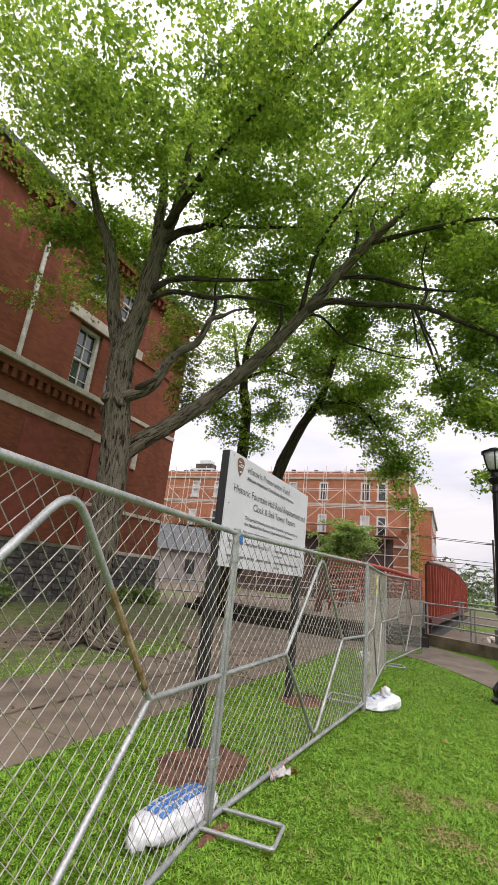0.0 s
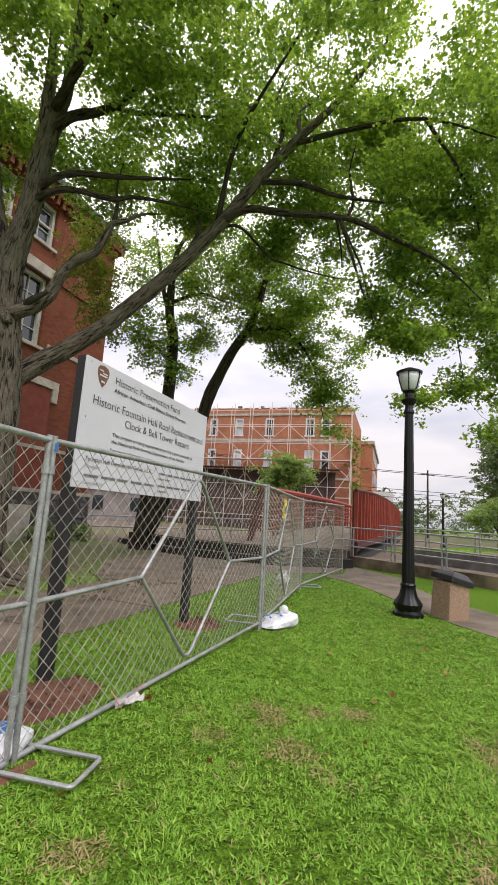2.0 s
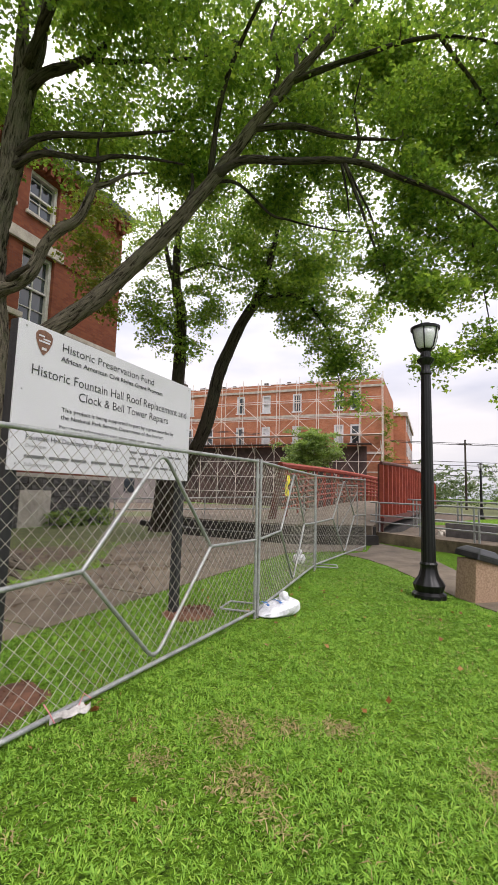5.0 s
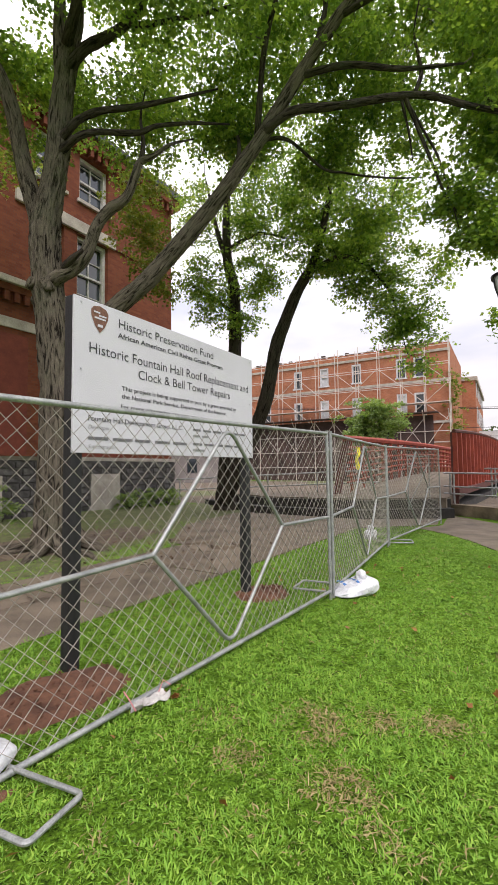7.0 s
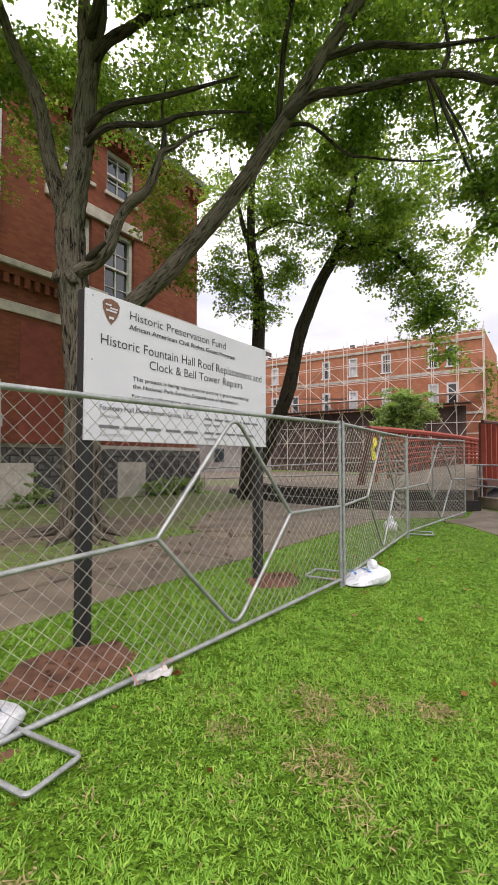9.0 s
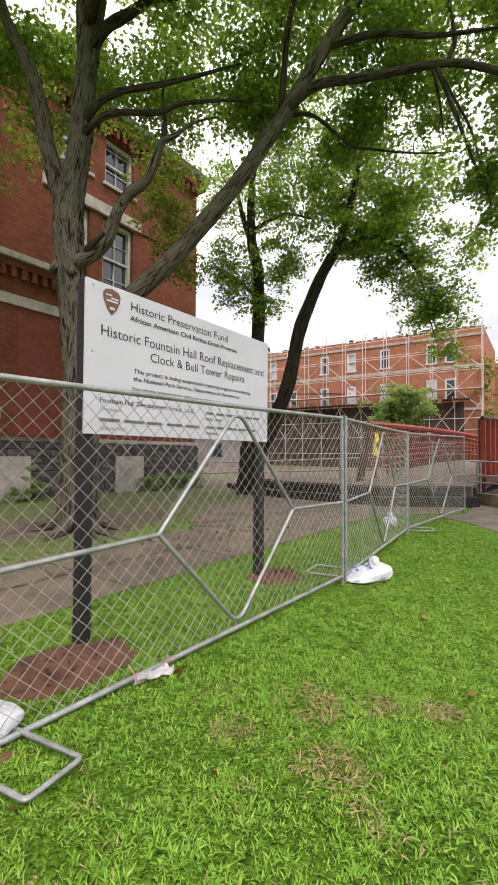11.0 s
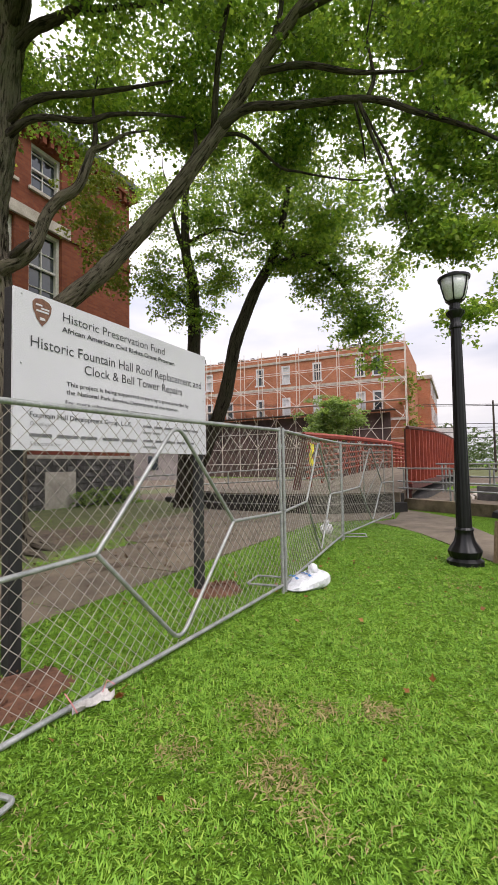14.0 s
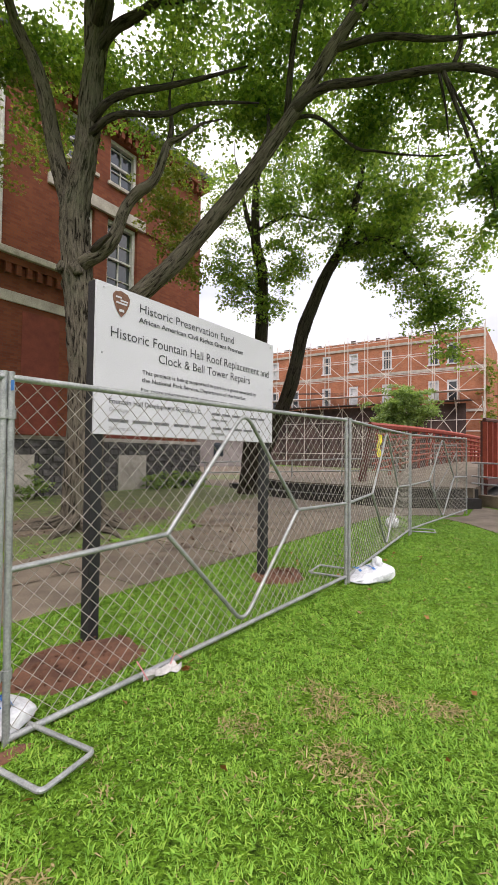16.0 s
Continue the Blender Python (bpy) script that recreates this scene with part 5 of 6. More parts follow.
patch("ground_clay", -0.10, 4.13, 0.53, 0.33, math.atan2(D.y, D.x), M_CLAY, "bare red clay round the sign post", 2.3, 0.016, 0.03)
patch("ground_clay", 1.07, 6.55, 0.42, 0.30, math.atan2(D.y, D.x), M_CLAY, "bare red clay round the sign post", 5.1, 0.014, 0.03)
patch("ground_soil", 0.0, 40.0, 26.0, 15.0, 0.15, M_SOIL, "dull brown trodden ground beyond the approach", 1.7, 0.012, 0.02)
patch("ground_soil", 21.0, 24.0, 15.0, 6.0, 0.5, M_SOIL, "dull brown slope beyond the ramp", 9.2, 0.010, 0.02)
patch("ground_soil", -1.2, 22.6, 6.0, 3.0, 0.3, M_SOIL, "bare brown soil strewn with litter behind the trees", 3.7, 0.014, 0.02)
patch("ground_soil", 11.4, 14.6, 8.5, 3.4, math.atan2(-0.888, 0.46), M_SOIL, "dry brown bank beyond the ramp", 6.6, 0.014, 0.05)
patch("ground_turf", -4.0, 10.3, 14.0, 4.2, math.atan2(D.y, D.x), M_WORN, "thin worn olive turf between the walk and the hall", 5.6, 0.004, 0.003)
patch("ground_turf", 55.0, 80.0, 80.0, 58.0, 0.2, M_WORN, "dull dry turf across the road", 4.6, 0.005, 0.015)
patch("ground_turf", 0.0, 26.0, 14.0, 6.5, 0.2, M_WORN, "thin worn olive turf behind the footbridge approach", 7.6, 0.004, 0.015)
patch("ground_soil", -3.0, 9.7, 3.0, 1.25, math.atan2(D.y, D.x), M_SOIL, "bare brown soil under the maple", 8.4, 0.012, 0.02)
patch("ground_soil", 0.03, 3.16, 0.2, 0.045, math.atan2(D.y, D.x), M_CLAY, "scuffed red clay under the fence", 4.4, 0.012, 0.01)

# soil in the walk's long joint and cracks
def crack(pts, width, seed):
    rc = random.Random(seed)
    bm = bmesh.new()
    prev = None
    line = smooth_line([(x, y, 0.0, 0.0) for x, y in pts], 14)
    for i, q in enumerate(line):
        x, y = q[0], q[1]
        n = line[min(i + 1, len(line) - 1)]
        p = line[max(i - 1, 0)]
        d = Vector((n[0] - p[0], n[1] - p[1])).normalized()
        w = width * (0.35 + rc.random()) * (0.2 if i in (0, len(line) - 1) else 1)
        o = rc.uniform(-1, 1) * width * 0.6
        z = ground_z(x, y) + 0.023
        row = [bm.verts.new((x - d.y * (o + k * w), y + d.x * (o + k * w), z + (0.006 if k == 0 else 0))) for k in (-0.5, 0, 0.5)]
        if prev:
            for a in (0, 1):
                bm.faces.new((prev[a + 1], prev[a], row[a], row[a + 1]))
        prev = row
    return part("crack", bm, M_SOIL, walk_ob, "soil-filled crack")


crack([tuple((WALK_O + D * a + N * (-0.95 + 0.04 * math.sin(a * 2.3))).xy) for a in (-0.6, 0.6, 1.6, 2.6, 3.4, 4.2, 5.2)], 0.035, 5)
crack([(-0.42, 7.72), (-0.75, 7.80), (-1.1, 8.1), (-1.5, 8.05)], 0.03, 6)
crack([(0.12, 8.85), (-0.3, 9.1), (-0.55, 9.6), (-0.9, 9.75)], 0.045, 7)
crack([(-2.18, 6.65), (-1.9, 6.3), (-1.65, 6.25), (-1.3, 5.9)], 0.02, 8)
patch("ground_soil", -0.42, 7.75, 0.26, 0.13, 0.9, M_SOIL, "heap of dead leaves and soil on the walk", 6.1, 0.03, 0.03)

# clods on the red clay
rg = np.random.default_rng(44)
bm = bmesh.new()
for _ in range(110):
    a, f = rg.uniform(0, 6.28), rg.uniform(0, 1) ** 0.6
    cx, cy, rx, ry = ((-0.10, 4.13, 0.46, 0.28), (1.07, 6.55, 0.36, 0.25))[int(rg.uniform(0, 1) < 0.3)]
    u, v = rx * f * math.cos(a), ry * f * math.sin(a)
    x, y = cx + D.x * u - D.y * v, cy + D.y * u + D.x * v
    m_ = Matrix.Translation((x, y, ground_z(x, y) + 0.022 + 0.035 * (1 - f * f))) @ Matrix.Rotation(rg.uniform(0, 6), 4, Vector(rg.normal(0, 1, 3)))
    bmesh.ops.create_icosphere(bm, subdivisions=1, radius=rg.uniform(0.005, 0.016), matrix=m_ @ Matrix.Diagonal((1.3, 1.0, 0.7, 1)))
tagged(link("clay_clod", bm, M_CLAY), "loose red clay clods round the sign posts", "soil", kind="stuff")

# surface roots of the maple
for i in range(11):
    a = i * 2 * math.pi / 11 + 0.3 * math.sin(i * 5)
    L = 0.45 + 0.5 * math.sin(i * 3.3) ** 2
    pts = [(-2.66 + math.cos(a) * d, 8.91 + math.sin(a) * d + 0.1 * math.sin(d * 4 + i), ground_z(-3, 9) + z) for d, z in ((0.22, 0.34), (0.42, 0.14), (0.7, 0.05), (0.5 + L * 0.6, 0.02), (0.45 + L, -0.05))]
    part("root", tubed(smooth_line(pts, 4), list(np.linspace(0.13, 0.03, 17)), 7, wobble=0.2), M_BARK, MAPLE, "exposed root", smooth=True)

# knots and a dead stub on the maple's trunk
for i, (a, z, r) in enumerate(((-1.0, 4.72, 0.13), (-2.3, 4.78, 0.12), (-0.2, 4.95, 0.10), (2.6, 4.6, 0.12))):
    bm = bmesh.new()
    along = bm.verts.layers.float_vector.new("along")
    bmesh.ops.create_icosphere(bm, subdivisions=3, radius=r)
    for v in bm.verts:
        q = v.co.copy()
        v[along] = q
        v.co = q * (1 + 0.5 * noise.noise(q * 9 + Vector((i, 0, 0)))) * (1 - 0.35 * max(0, q.normalized().dot(Vector((math.cos(a), math.sin(a), 0)))) ** 6)
        v.co += Vector((-2.89 + 0.25 * math.cos(a), 8.85 + 0.25 * math.sin(a), z))
    part("knot", bm, M_BARK, MAPLE, "swollen knot", smooth=True)
part("stub", tubed([(-2.45, 8.62, 5.02), (-2.25, 8.5, 5.1), (-2.02, 8.42, 5.2)], [0.07, 0.05, 0.03], 9, wobble=0.2), M_BARKDARK, MAPLE, "broken dead stub")

# pale rubble bank beyond the ramp
rg = np.random.default_rng(91)
bm = bmesh.new()
for _ in range(170):
    t_, o_ = rg.uniform(0.5, 11), rg.uniform(2.5, 3.6)
    dv = Vector((0.474, -0.880, 0)); nv = Vector((0.880, 0.474, 0))
    c = Vector((6.25, 16.0, 0)) + dv * t_ + nv * o_
    m_ = Matrix.Translation((c.x, c.y, ground_z(c.x, c.y) + 0.05 + 0.25 * (o_ - 2.5))) @ Matrix.Rotation(rg.uniform(0, 6), 4, Vector(rg.normal(0, 1, 3)))
    bmesh.ops.create_icosphere(bm, subdivisions=1, radius=rg.uniform(0.08, 0.19), matrix=m_ @ Matrix.Diagonal((1.3, 1.0, 0.7, 1)))
tagged(link("rubble", bm, M_STONE), "pale broken stones on the bank beyond the ramp", "rubble", kind="stuff")

# broken slabs beside the walk
random.seed(31)
for i, (x, y, w, d_) in enumerate(((-0.75, 10.1, 0.42, 0.2), (-0.3, 9.75, 0.5, 0.26), (0.2, 9.35, 0.4, 0.3), (0.52, 9.6, 0.34, 0.22))):
    tagged(link("broken_slab", boxed(-w / 2, w / 2, -d_ / 2, d_ / 2, 0, 0.07, bevel=0.015), M_CONC), "loose chunk of broken pale concrete by the walk", "rubble", "broken slabs").matrix_world = pose(x, y, ground_z(x, y) + 0.0, random.uniform(-6, 6), random.uniform(-6, 6), random.uniform(10, 60))


# ---- fence feet ----
def fence_foot(x, y, yaw, w, l):
    """A flat hoop of pipe that steadies a post."""
    bm = tubed(arc_line([(0.0, -w / 2, 0.024), (l, -w / 2, 0.024), (l, w / 2, 0.024), (0.0, w / 2, 0.024)], r=0.03), 0.0125, 9)
    ob = link("pipe_hoop", bm, M_GALV)
    ob.matrix_world = pose(x, y, ground_z(x, y) + 0.012, 0, 0, yaw)
    return tagged(ob, "galvanised pipe hoop lying flat on the grass", "pipe hoop", "pipe hoops")


fence_foot(-0.01, 3.27, -19, 0.28, 0.45)
fence_foot(1.86, 6.75, 160, 0.4, 0.40)
fence_foot(1.86, 6.72, -20, 0.36, 0.28)
fence_foot(3.27, 10.3, -10, 0.36, 0.5)


# ---- sandbags ----
def sandbag(x, y, yaw, l, w, h, label, prints, seed, knot=(-0.47, 0.38), taper=0.0, square=0.62):
    e = empty("sandbag", pose(x, y, ground_z(x, y), 0, 0, yaw), label, "sandbag", "sandbags on the fence feet")
    bm = bmesh.new()
    bmesh.ops.create_icosphere(bm, subdivisions=4, radius=1)
    for v in bm.verts:
        q = v.co.copy()
        p = Vector([math.copysign(abs(c) ** square, c) for c in q])
        k = 1 - 0.12 * abs(p.x) ** 4
        z = p.z * (h / 2) * (1.0 - 0.72 * abs(p.x) ** 4) * (1.0 - 0.45 * abs(p.y) ** 5) * (1 + taper * p.x)
        n1 = noise.noise((q.x * 2.2 + seed, q.y * 2.2, q.z * 2.2)) * 0.13 + noise.noise((q.x * 6 + seed, q.y * 6, q.z * 6)) * 0.05
        v.co = Vector((p.x * l / 2, p.y * w / 2 * k * (1 + n1), max(z, -h * 0.42 * (1 + taper * p.x)) * (1 + n1) + h * 0.42 * (1 + taper * p.x)))
    part("sack", bm, M_BAG, e, "", smooth=True)
    if knot:
        bm = bmesh.new()
        bmesh.ops.create_icosphere(bm, subdivisions=3, radius=1)
        for v in bm.verts:
            q = v.co.copy()
            n1 = noise.noise((q.x * 3 + seed, q.y * 3, q.z * 3))
            v.co = Vector((l * knot[0] + q.x * 0.065 * (1 + 0.6 * n1), q.y * w * 0.22 * (1 + 0.6 * n1), h * knot[1] + q.z * 0.07 * (1 + n1)))
        part("tied_neck", bm, M_BAG, e, smooth=True)
    random.seed(seed)
    for i in range(prints):
        bm = bmesh.new()
        a = -l * 0.30 + i * l * 0.6 / max(1, prints - 1)
        for row in (-0.2, 0.0, 0.2):
            u0, u1 = a - l * 0.03, a + l * random.uniform(0.01, 0.035)
            vs = []
            for uu, vv in ((u0, row - 0.07), (u1, row - 0.07), (u1, row + 0.05), (u0, row + 0.05)):
                vs.append(bm.verts.new((uu, vv * w, h * 0.92 + 0.012 - 0.5 * h * abs(uu / (l / 2)) ** 4 - 0.35 * h * abs(vv * 2) ** 2.5)))
            bm.faces.new(vs)
        r = bmesh.ops.extrude_face_region(bm, geom=bm.faces[:])
        for g in r["geom"]:
            if isinstance(g, bmesh.types.BMVert):
                g.co.z += 0.004
        part("print", bm, M_BLUE, e, "blue printed bars")
    return e


sandbag(-0.20, 3.20, 60, 0.72, 0.27, 0.165, "white plastic sandbag with blue print by a fence post", 9, 3, (-0.47, 0.38), 0.0, 0.52)
sandbag(2.11, 6.60, 24, 0.56, 0.36, 0.17, "plump white plastic sandbag with blue print on grass", 3, 8, (0.16, 1.12), 0.62, 0.55)
sandbag(3.06, 10.7, 70, 0.34, 0.26, 0.22, "small white plastic sandbag behind the fence", 0, 14, (0.0, 1.0))


def torn_bag(x, y, yaw):
    """A torn, twisted empty bag with a pink cord."""
    e = empty("torn_bag", pose(x, y, ground_z(x, y) + 0.01, 0, 0, yaw), "torn empty white plastic bag under the fence rail", "bag")
    bm = bmesh.new()
    rows = []
    for i in range(15):
        u = i / 14
        w = 0.028 + 0.022 * math.sin(u * 9.0) ** 2
        rows.append([])
        for j in range(6):
            v = j / 5 - 0.5
            n1 = noise.noise((u * 5, v * 3, 2.7))
            rows[-1].append(bm.verts.new(((u - 0.5) * 0.27 + 0.02 * n1, v * 2 * w + 0.015 * math.sin(u * 5), 0.022 + 0.016 * math.sin(v * 9 + u * 4) + 0.012 * n1)))
    for a, b in zip(rows, rows[1:]):
        for j in range(5):
            bm.faces.new((a[j], a[j + 1], b[j + 1], b[j]))
    r = bmesh.ops.extrude_face_region(bm, geom=bm.faces[:])
    for g in r["geom"]:
        if isinstance(g, bmesh.types.BMVert):
            g.co.z += 0.004
    part("sheet", bm, M_BAGGREY, e)
    part("cord", tubed([(-0.12, -0.03, 0.02), (-0.15, -0.01, 0.09), (-0.16, 0.03, 0.13)], 0.004, 5), M_PINK, e, "pink cord")
    part("cord", tubed([(0.10, 0.02, 0.03), (0.12, 0.0, 0.10), (0.16, -0.02, 0.06)], 0.004, 5), M_PINK, e, "pink cord")
    return e


torn_bag(0.50, 4.05, 58)

# tag and tape on the fence
bm = boxed(-0.012, 0.012, -0.002, 0.002, 0, 0.05, bevel=0.0006)
tag = link("post_tag", bm, M_BLUE)
tag.matrix_world = pose(0.015, 3.24, ground_z(0, 3.2) + 1.70, 0, 0, -25)
tagged(tag, "small blue and white tag on a fence post", "tag")
bm = bmesh.new()
prev = None
for i in range(9):
    z = -i * 0.055
    o = 0.025 * math.sin(i * 1.1)
    cur = [bm.verts.new((-0.055 + o, 0.01 * math.cos(i), z)), bm.verts.new((0.055 + o, 0.012 * math.sin(i * 1.7), z))]
    if prev:
        bm.faces.new((prev[0], prev[1], cur[1], cur[0]))
    prev = cur
r = bmesh.ops.extrude_face_region(bm, geom=bm.faces[:])
for g in r["geom"]:
    if isinstance(g, bmesh.types.BMVert):
        g.co.y += 0.003
tape = link("warning_tape", bm, M_YELLOW)
tape.matrix_world = pose(2.38, 7.74, ground_z(2.4, 7.7) + 1.74, 0, 8, 45) @ Matrix.Scale(0.72, 4)
tagged(tape, "strip of yellow warning tape tied to the fence", "warning tape")


# ---- lettering on the sign ----
def lettering(text, u0, u1, z, cap, mat, bold=0.0, slant=0.0):
    cu = bpy.data.curves.new("lettering", "FONT")
    cu.body, cu.size, cu.extrude, cu.offset, cu.shear, cu.resolution_u = text, 1.0, 0.0, bold, slant, 3
    tmp = bpy.data.objects.new("lettering", cu)
    scene.collection.objects.link(tmp)
    bpy.context.view_layer.update()
    me = bpy.data.meshes.new_from_object(tmp.evaluated_get(bpy.context.evaluated_depsgraph_get()))
    bpy.data.objects.remove(tmp)
    bpy.data.curves.remove(cu)
    xs = [v.co.x for v in me.vertices]
    w = max(xs) - min(xs)
    for v in me.vertices:
        v.co = Vector((u0 + (v.co.x - min(xs)) / w * (u1 - u0), -0.0035, z + v.co.y / 0.70 * cap))
    me.materials.clear()
    me.materials.append(mat)
    ob = new("lettering", me)
    ob.parent = sign_e
    ob["kind"] = "stuff"
    return ob


lettering("Historic Preservation Fund", 0.414, 1.674, 2.617, 0.072, M_INK)
lettering("African American Civil Rights Grant Program", 0.404, 1.837, 2.534, 0.042, M_INK, 0.018)
lettering("Historic Fountain Hall Roof Replacement and", 0.134, 2.343, 2.357, 0.082, M_INK)
lettering("Clock & Bell Tower Repairs", 0.628, 1.972, 2.235, 0.078, M_INK)
lettering("This project is being supported in part by a grant awarded by", 0.449, 2.09, 2.112, 0.036, M_INK, 0.012)
lettering("the National Park Service, Department of the Interior.", 0.447, 1.903, 2.048, 0.036, M_INK, 0.012)
lettering("For more information visit", 0.44, 1.14, 1.972, 0.026, M_INK, 0.01)
lettering("Fountain Hall Development Group, L.L.C.", 0.13, 1.188, 1.842, 0.040, M_INK, 0.008)
lettering("Developer", 0.13, 0.335, 1.782, 0.030, M_INKGREY, 0.0, 0.25)
lettering("Subcontractor", 0.13, 0.40, 1.636, 0.030, M_INKGREY, 0.0, 0.25)
random.seed(9)


def word_bars(u0, u1, z, h, mat, words):
    u = u0
    step = (u1 - u0) / words
    for i in range(words):
        part("text_bar", boxed(u, u + step * random.uniform(0.72, 0.9), -0.0035, -0.001, z, z + h), mat, sign_e)
        u += step


word_bars(1.17, 1.90, 1.972, 0.016, M_INKGREY, 5)
word_bars(0.13, 1.29, 1.700, 0.024, M_INKMID, 5)
word_bars(1.343, 2.306, 1.844, 0.022, M_INKMID, 6)
word_bars(1.343, 1.62, 1.786, 0.020, M_INKGREY, 2)
word_bars(1.343, 2.22, 1.706, 0.022, M_INKMID, 5)
word_bars(1.343, 1.56, 1.648, 0.020, M_INKGREY, 1)
# arrowhead emblem: plain shapes
bm = bmesh.new()
out = [(0, 0.0), (0.045, 0.05), (0.078, 0.12), (0.082, 0.165), (0.06, 0.195), (0.0, 0.21), (-0.06, 0.195), (-0.082, 0.165), (-0.078, 0.12), (-0.045, 0.05)]
bm.faces.new([bm.verts.new((0.227 + x, -0.0035, 2.525 + z)) for x, z in out])
part("emblem", bm, M_EMBLEM, sign_e, "brown arrowhead emblem")
for k, (x0, x1, z0, z1) in enumerate(((-0.05, 0.055, 0.105, 0.118), (-0.01, 0.06, 0.128, 0.14), (-0.02, 0.025, 0.045, 0.065), (-0.055, 0.0, 0.15, 0.162))):
    part("emblem_mark", boxed(0.227 + x0, 0.227 + x1, -0.006, -0.0037, 2.525 + z0, 2.525 + z1), M_SIGN, sign_e)
for u, z in ((0.06, 1.65), (0.06, 2.22), (0.06, 2.72), (2.38, 1.65), (2.38, 2.22), (2.38, 2.72)):
    part("screw", boxed(u - 0.006, u + 0.006, -0.006, 0.0, z - 0.006, z + 0.006, bevel=0.002), M_GALV, sign_e)

# ---- far street furniture, wires ----
street_lamp(pose(20.8, 34, -0.05), "black street lamp beyond the ramp")
for i, (x, y) in enumerate(((34.0, 60.0), (60.0, 52.0))):
    pe = empty("utility_pole", pose(x, y, -0.1), "tall weathered wooden utility pole", "utility pole", "utility poles")
    part("pole", tubed([(0, 0, 0), (0, 0, 9.6)], [0.16, 0.11], 10), M_BARKDARK, pe)
    part("crossarm", boxed(-1.0, 1.0, -0.06, 0.06, 8.9, 9.02), M_BARKDARK, pe)
for i, (za, zb) in enumerate(((9.0, 9.2), (8.9, 9.0), (6.6, 6.8), (6.2, 6.3), (5.6, 5.7), (4.9, 5.0))):
    pts = [(-2 + 70 * t + 0, 56 + 3 * t + 0.3 * i, za + (zb - za) * t - 1.2 * 4 * t * (1 - t) * 0.35) for t in np.linspace(0, 1, 14)]
    w = link("overhead_wire", tubed(pts, 0.045, 4), M_RUBBER)
    tagged(w, "black overhead wire strung along the road", "wire", "overhead wires")

# low buildings in the distance
def far_house(x, y, yaw, w, d_, h, label):
    e = empty("house", pose(x, y, -0.05, 0, 0, yaw), label, "house", "distant houses")
    part("wall", boxed(-w / 2, w / 2, -d_ / 2, d_ / 2, 0, h), M_HAZE, e)
    bm = bmesh.new()
    vs = [bm.verts.new(p) for p in ((-w / 2 - 0.4, -d_ / 2 - 0.4, h), (w / 2 + 0.4, -d_ / 2 - 0.4, h), (w / 2 + 0.4, d_ / 2 + 0.4, h), (-w / 2 - 0.4, d_ / 2 + 0.4, h), (-w / 2 - 0.4, 0, h + d_ * 0.36), (w / 2 + 0.4, 0, h + d_ * 0.36))]
    for f in ((0, 1, 5, 4), (2, 3, 4, 5), (0, 4, 3), (1, 2, 5), (3, 2, 1, 0)):
        bm.faces.new([vs[k] for k in f])
    part("roof", bm, M_ROOF, e, "grey slate gable roof")
    for k in range(3):
        wx = -w / 2 + w * (k + 0.5) / 3 - 0.5
        part("window", boxed(wx, wx + 1.0, -d_ / 2 - 0.04, -d_ / 2 - 0.005, 1.2, 2.6), M_GLASS, e)


far_house(-9.5, 50, 20, 11, 8, 3.4, "grey-roofed low building beyond the hall")

# ---- grass blades ----
def inside(pts, poly):
    x, y = pts[:, 0], pts[:, 1]
    r = np.zeros(len(pts), bool)
    for (x0, y0), (x1, y1) in zip(poly, poly[1:] + poly[:1]):
        c = ((y0 > y) != (y1 > y)) & (x < (x1 - x0) * (y - y0) / (y1 - y0 + 1e-12) + x0)
        r ^= c
    return r


def soft_noise(xy, cell, seed):
    """Smooth random heights of about -0.5 to 0.5 on a grid of the given cell."""
    g = np.random.default_rng(seed).uniform(-0.5, 0.5, (256, 256))
    q = xy / cell + 500
    i = np.floor(q).astype(int)
    f = q - i
    f = f * f * (3 - 2 * f)
    a, b = i[:, 0] % 256, i[:, 1] % 256
    c, d = (a + 1) % 256, (b + 1) % 256
    return (g[a, b] * (1 - f[:, 0]) + g[c, b] * f[:, 0]) * (1 - f[:, 1]) + (g[a, d] * (1 - f[:, 0]) + g[c, d] * f[:, 0]) * f[:, 1]


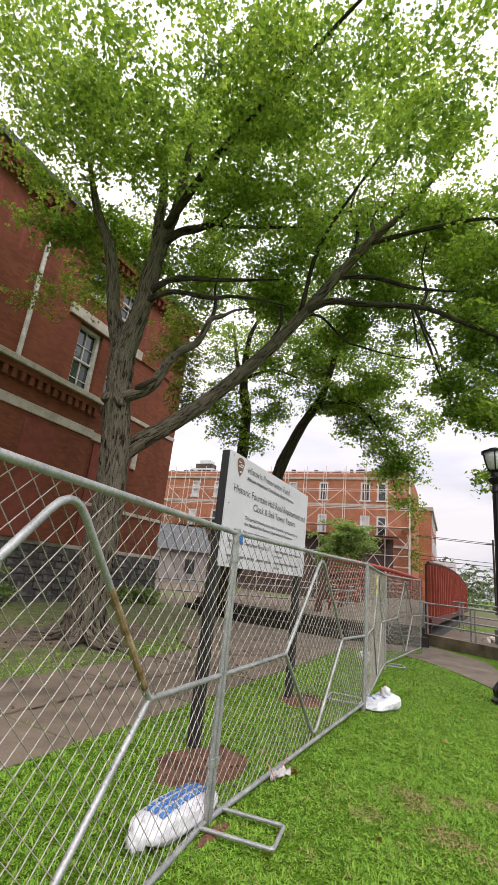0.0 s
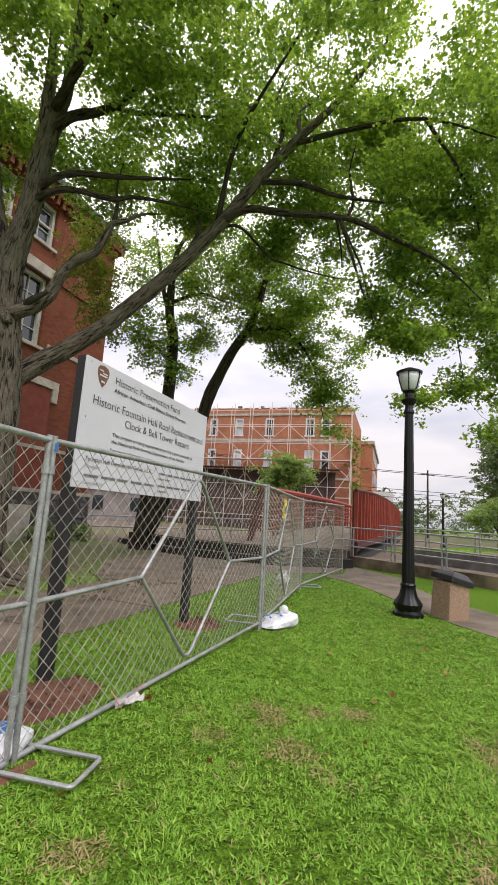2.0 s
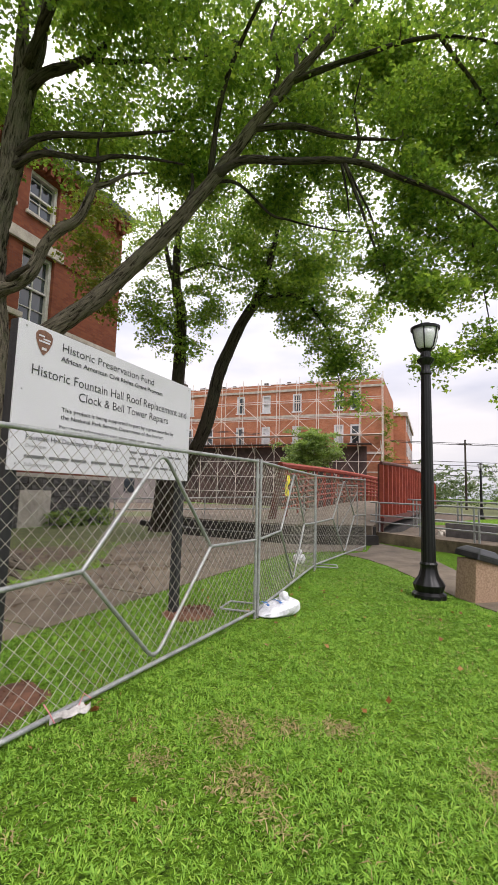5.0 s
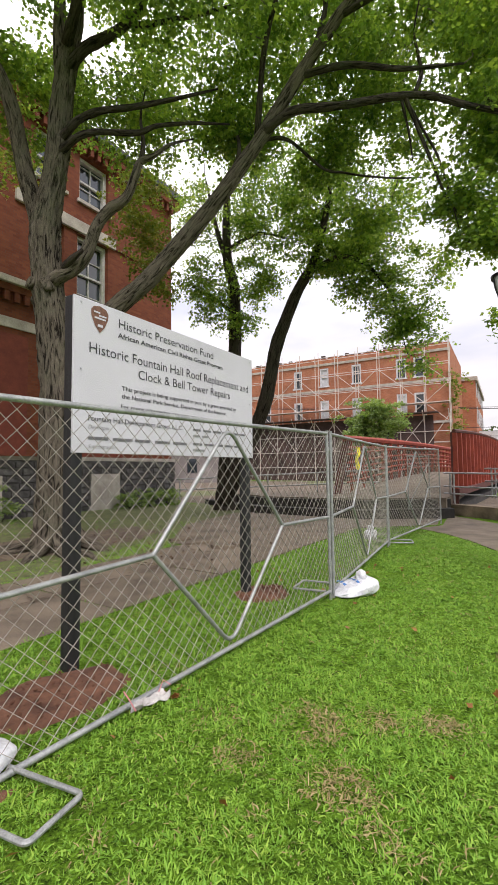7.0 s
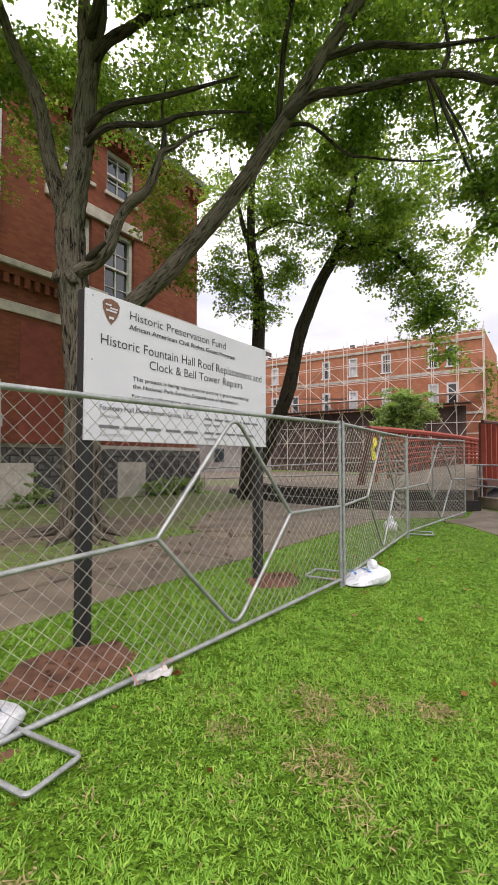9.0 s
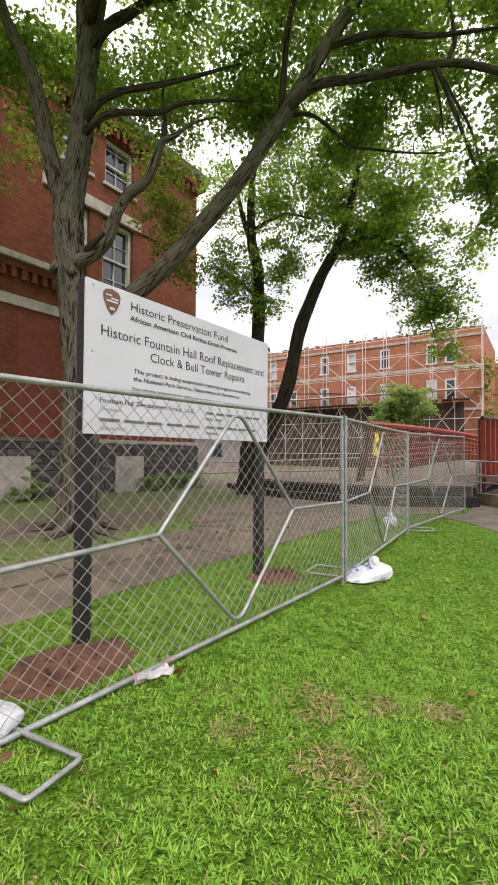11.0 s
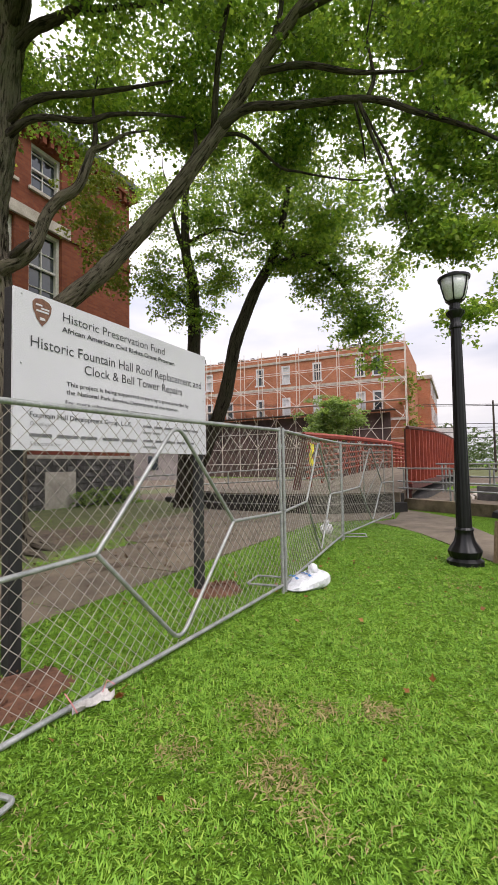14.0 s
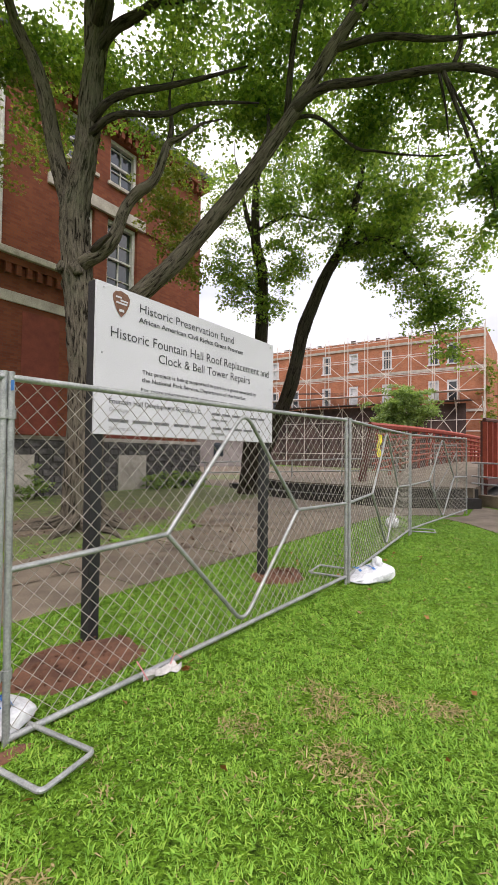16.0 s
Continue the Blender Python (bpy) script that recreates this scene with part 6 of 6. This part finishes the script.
def blades(name, xy, length, width, mat, seed, label, lean=0.9, way=None, grow_by=None):
    """Broad bent blades; way: the heading of each, grow_by: its size."""
    rng = np.random.default_rng(seed)
    n = len(xy)
    z = 0.055 - 0.014 * np.clip(xy[:, 0], -3.4, 5.2) - 0.012
    tall = soft_noise(xy, 0.09, seed) * 0.5 + soft_noise(xy, 0.5, seed + 1) * 0.3
    big = np.ones(n) if grow_by is None else grow_by
    L = length * rng.uniform(0.55, 1.25, n) * (1.08 + tall).clip(0.6, 1.6) * big
    W = width * rng.uniform(0.6, 1.35, n) * big
    a = rng.uniform(0, 2 * np.pi, n) if way is None else way
    t = np.abs(rng.normal(lean, 0.3, n)).clip(0.1, 1.4)
    d = np.stack([np.cos(a), np.sin(a)], 1)
    s = np.stack([-d[:, 1], d[:, 0]], 1)
    twist = rng.normal(0, 0.35, n)
    def at(f, bend, side):
        h = L * f
        out = np.empty((n, 3))
        out[:, :2] = xy + d * (h * np.sin(t * bend))[:, None] + s * (W * side)[:, None]
        out[:, 2] = z + h * np.cos(t * bend) + W * side * twist
        return out
    v = np.stack([at(0, 0.6, 0.0), at(0.45, 0.75, -0.5), at(0.45, 0.75, 0.5), at(1.0, 1.2, 0)], 1)
    f = np.array([(0, 1, 2), (2, 1, 3)])
    faces = (np.arange(n)[:, None, None] * 4 + f[None]).reshape(-1, 3)
    me = bpy.data.meshes.new(name)
    me.vertices.add(n * 4)
    me.vertices.foreach_set("co", v.reshape(-1))
    me.loops.add(len(faces) * 3)
    me.loops.foreach_set("vertex_index", faces.reshape(-1).astype(np.int32))
    me.polygons.add(len(faces))
    me.polygons.foreach_set("loop_start", np.arange(0, len(faces) * 3, 3, dtype=np.int32))
    me.update(calc_edges=True)
    me.materials.append(mat)
    return tagged(new(name, me), label, "grass", kind="stuff")


rng = np.random.default_rng(12)
walk_poly = [tuple((WALK_O + D * a + N * w).xy) for a, w in ((-8, 0.03), (12.3, 0.03), (12.3, -1.97), (-8, -1.97))]
court_poly = COURT_EDGE
side_poly = SIDE_EDGE
# tufts, thick on the trodden end of the lawn and thinner but larger further out
PER = 9
k = 560000
tx = np.stack([rng.uniform(-6.5, 6.4, k), rng.uniform(-0.6, 13.2, k)], 1)
away = np.hypot(tx[:, 0] - 1.3, tx[:, 1] - 1.6).clip(2.6, 20)
fan = (np.abs(tx[:, 0] - 1.0) < 1.5 + 0.62 * (tx[:, 1] - 1.6)) & (tx[:, 1] > 1.6)
keep = rng.uniform(0, 1, k) < (2.6 / away) ** 1.5 * np.where(fan, 1.0, 0.16) * np.where(tx[:, 0] < -1.6, 0.3, 1.0)
tx, away = tx[keep], away[keep]
n_t = len(tx)
size_t = rng.uniform(0.6, 1.55, n_t) * (away / 2.6) ** 0.28
spin = rng.uniform(0, 2 * np.pi, (n_t, 1)) + np.arange(PER)[None] * (2 * np.pi / PER) + rng.normal(0, 0.45, (n_t, PER))
reach = np.abs(rng.normal(0.006, 0.010, (n_t, PER))) * size_t[:, None]
xy = (tx[:, None, :] + np.stack([np.cos(spin), np.sin(spin)], 2) * reach[:, :, None]).reshape(-1, 2)
way = spin.reshape(-1)
grow_by = np.repeat(size_t, PER)
bad = inside(xy, walk_poly) | inside(xy, court_poly) | inside(xy, side_poly)
cy_, sy_ = D.x, D.y
for cx, cy, rx, ry in ((-0.10, 4.13, 0.52, 0.33), (1.07, 6.55, 0.40, 0.28), (-3.6, 10.2, 5.2, 2.3)):
    u = (xy[:, 0] - cx) * cy_ + (xy[:, 1] - cy) * sy_
    w = -(xy[:, 0] - cx) * sy_ + (xy[:, 1] - cy) * cy_
    bad |= ((u / rx) ** 2 + (w / ry) ** 2 < 1) & (rng.uniform(0, 1, len(xy)) < (1.25 - 0.6 * ((u / rx) ** 2 + (w / ry) ** 2) if rx < 1 else 0.6))
dry = np.zeros(len(xy))
for cx, cy, r in ((1.60, 3.45, 0.12), (1.5, 3.95, 0.13), (1.85, 4.0, 0.09), (2.2, 4.0, 0.11), (1.1, 3.65, 0.08), (2.3, 2.4, 0.18), (1.2, 2.3, 0.16), (3.0, 3.4, 0.2), (0.5, 2.6, 0.1)):
    dry += 2.2 * np.exp(-((xy[:, 0] - cx) ** 2 + (xy[:, 1] - cy) ** 2) / (r * r))
dry *= (0.75 + 1.2 * soft_noise(xy, 0.07, 70)).clip(0.1, 1.3)
dry += (soft_noise(xy, 0.45, 71) + 0.6 * soft_noise(xy, 0.12, 72) - 0.22).clip(0, 1) * np.where(xy[:, 1] < 3.4, 1.25, 0.35)
is_dry = rng.uniform(0, 1, len(xy)) < dry.clip(0, 0.88) + 0.02
# small bare gaps between the tufts
bad |= soft_noise(xy, 0.05, 73) + 0.15 * soft_noise(xy, 0.3, 74) < -0.26
green, straw = ~bad & ~is_dry, ~bad & is_dry
blades("grass", xy[green], 0.030, 0.0047, M_BLADE, 13, "mown green lawn grass with broad blades", 0.95, way[green], grow_by[green])
blades("dry_grass", xy[straw], 0.04, 0.0042, M_STRAW, 14, "dry straw-coloured grass in worn spots", 1.25, way[straw], grow_by[straw])

# tufts along the walk's joints and edges
k = 2600
e_ = rng.uniform(-6, 12, k)
side_pick = rng.choice([0.0, -1.96], k)
tuft = np.array([tuple((WALK_O + D * a + N * (w + rng.normal(0, 0.03))).xy) for a, w in zip(e_, side_pick)])
joint = np.array([tuple((WALK_O + D * (1.75 * rng.integers(-3, 6) - 0.008 + rng.normal(0, 0.012)) + N * rng.uniform(-1.9, 0)).xy) for _ in range(700)])
blades("edge_grass", np.concatenate([tuft, joint]), 0.05, 0.007, M_BLADE, 15, "grass growing over the walk's edges and joints", 0.8)

# fallen leaves on the lawn, dull litter under the maple
def scatter(name, fx, size, mat, seed, label):
    fz = 0.055 - 0.014 * np.clip(fx[:, 0], -3.4, 5.2) + 0.030
    me = leaf_mesh(name, np.concatenate([fx, fz[:, None]], 1), size, mat, seed, droop=0.0, count=1, spread=0.004)
    tagged(new(name, me), label, "fallen leaves", kind="stuff")


scatter("fallen_leaf", np.concatenate([np.stack([rng.uniform(-0.3, 4.6, 85), rng.uniform(1.6, 8.5, 85)], 1), np.stack([rng.normal(0.62, 0.06, 9), rng.normal(4.2, 0.07, 9)], 1)]), 0.048, M_DEADLEAF, 40, "brown and orange dead leaves scattered on the grass")
scatter("leaf_litter", np.concatenate([np.stack([rng.normal(-2.6, 1.5, 700), rng.normal(9.6, 1.5, 700)], 1), np.stack([rng.uniform(-1.2, 0.3, 70), rng.uniform(7.5, 9.5, 70)], 1)]), 0.05, M_LITTER, 41, "dull brown leaf litter under the maple")
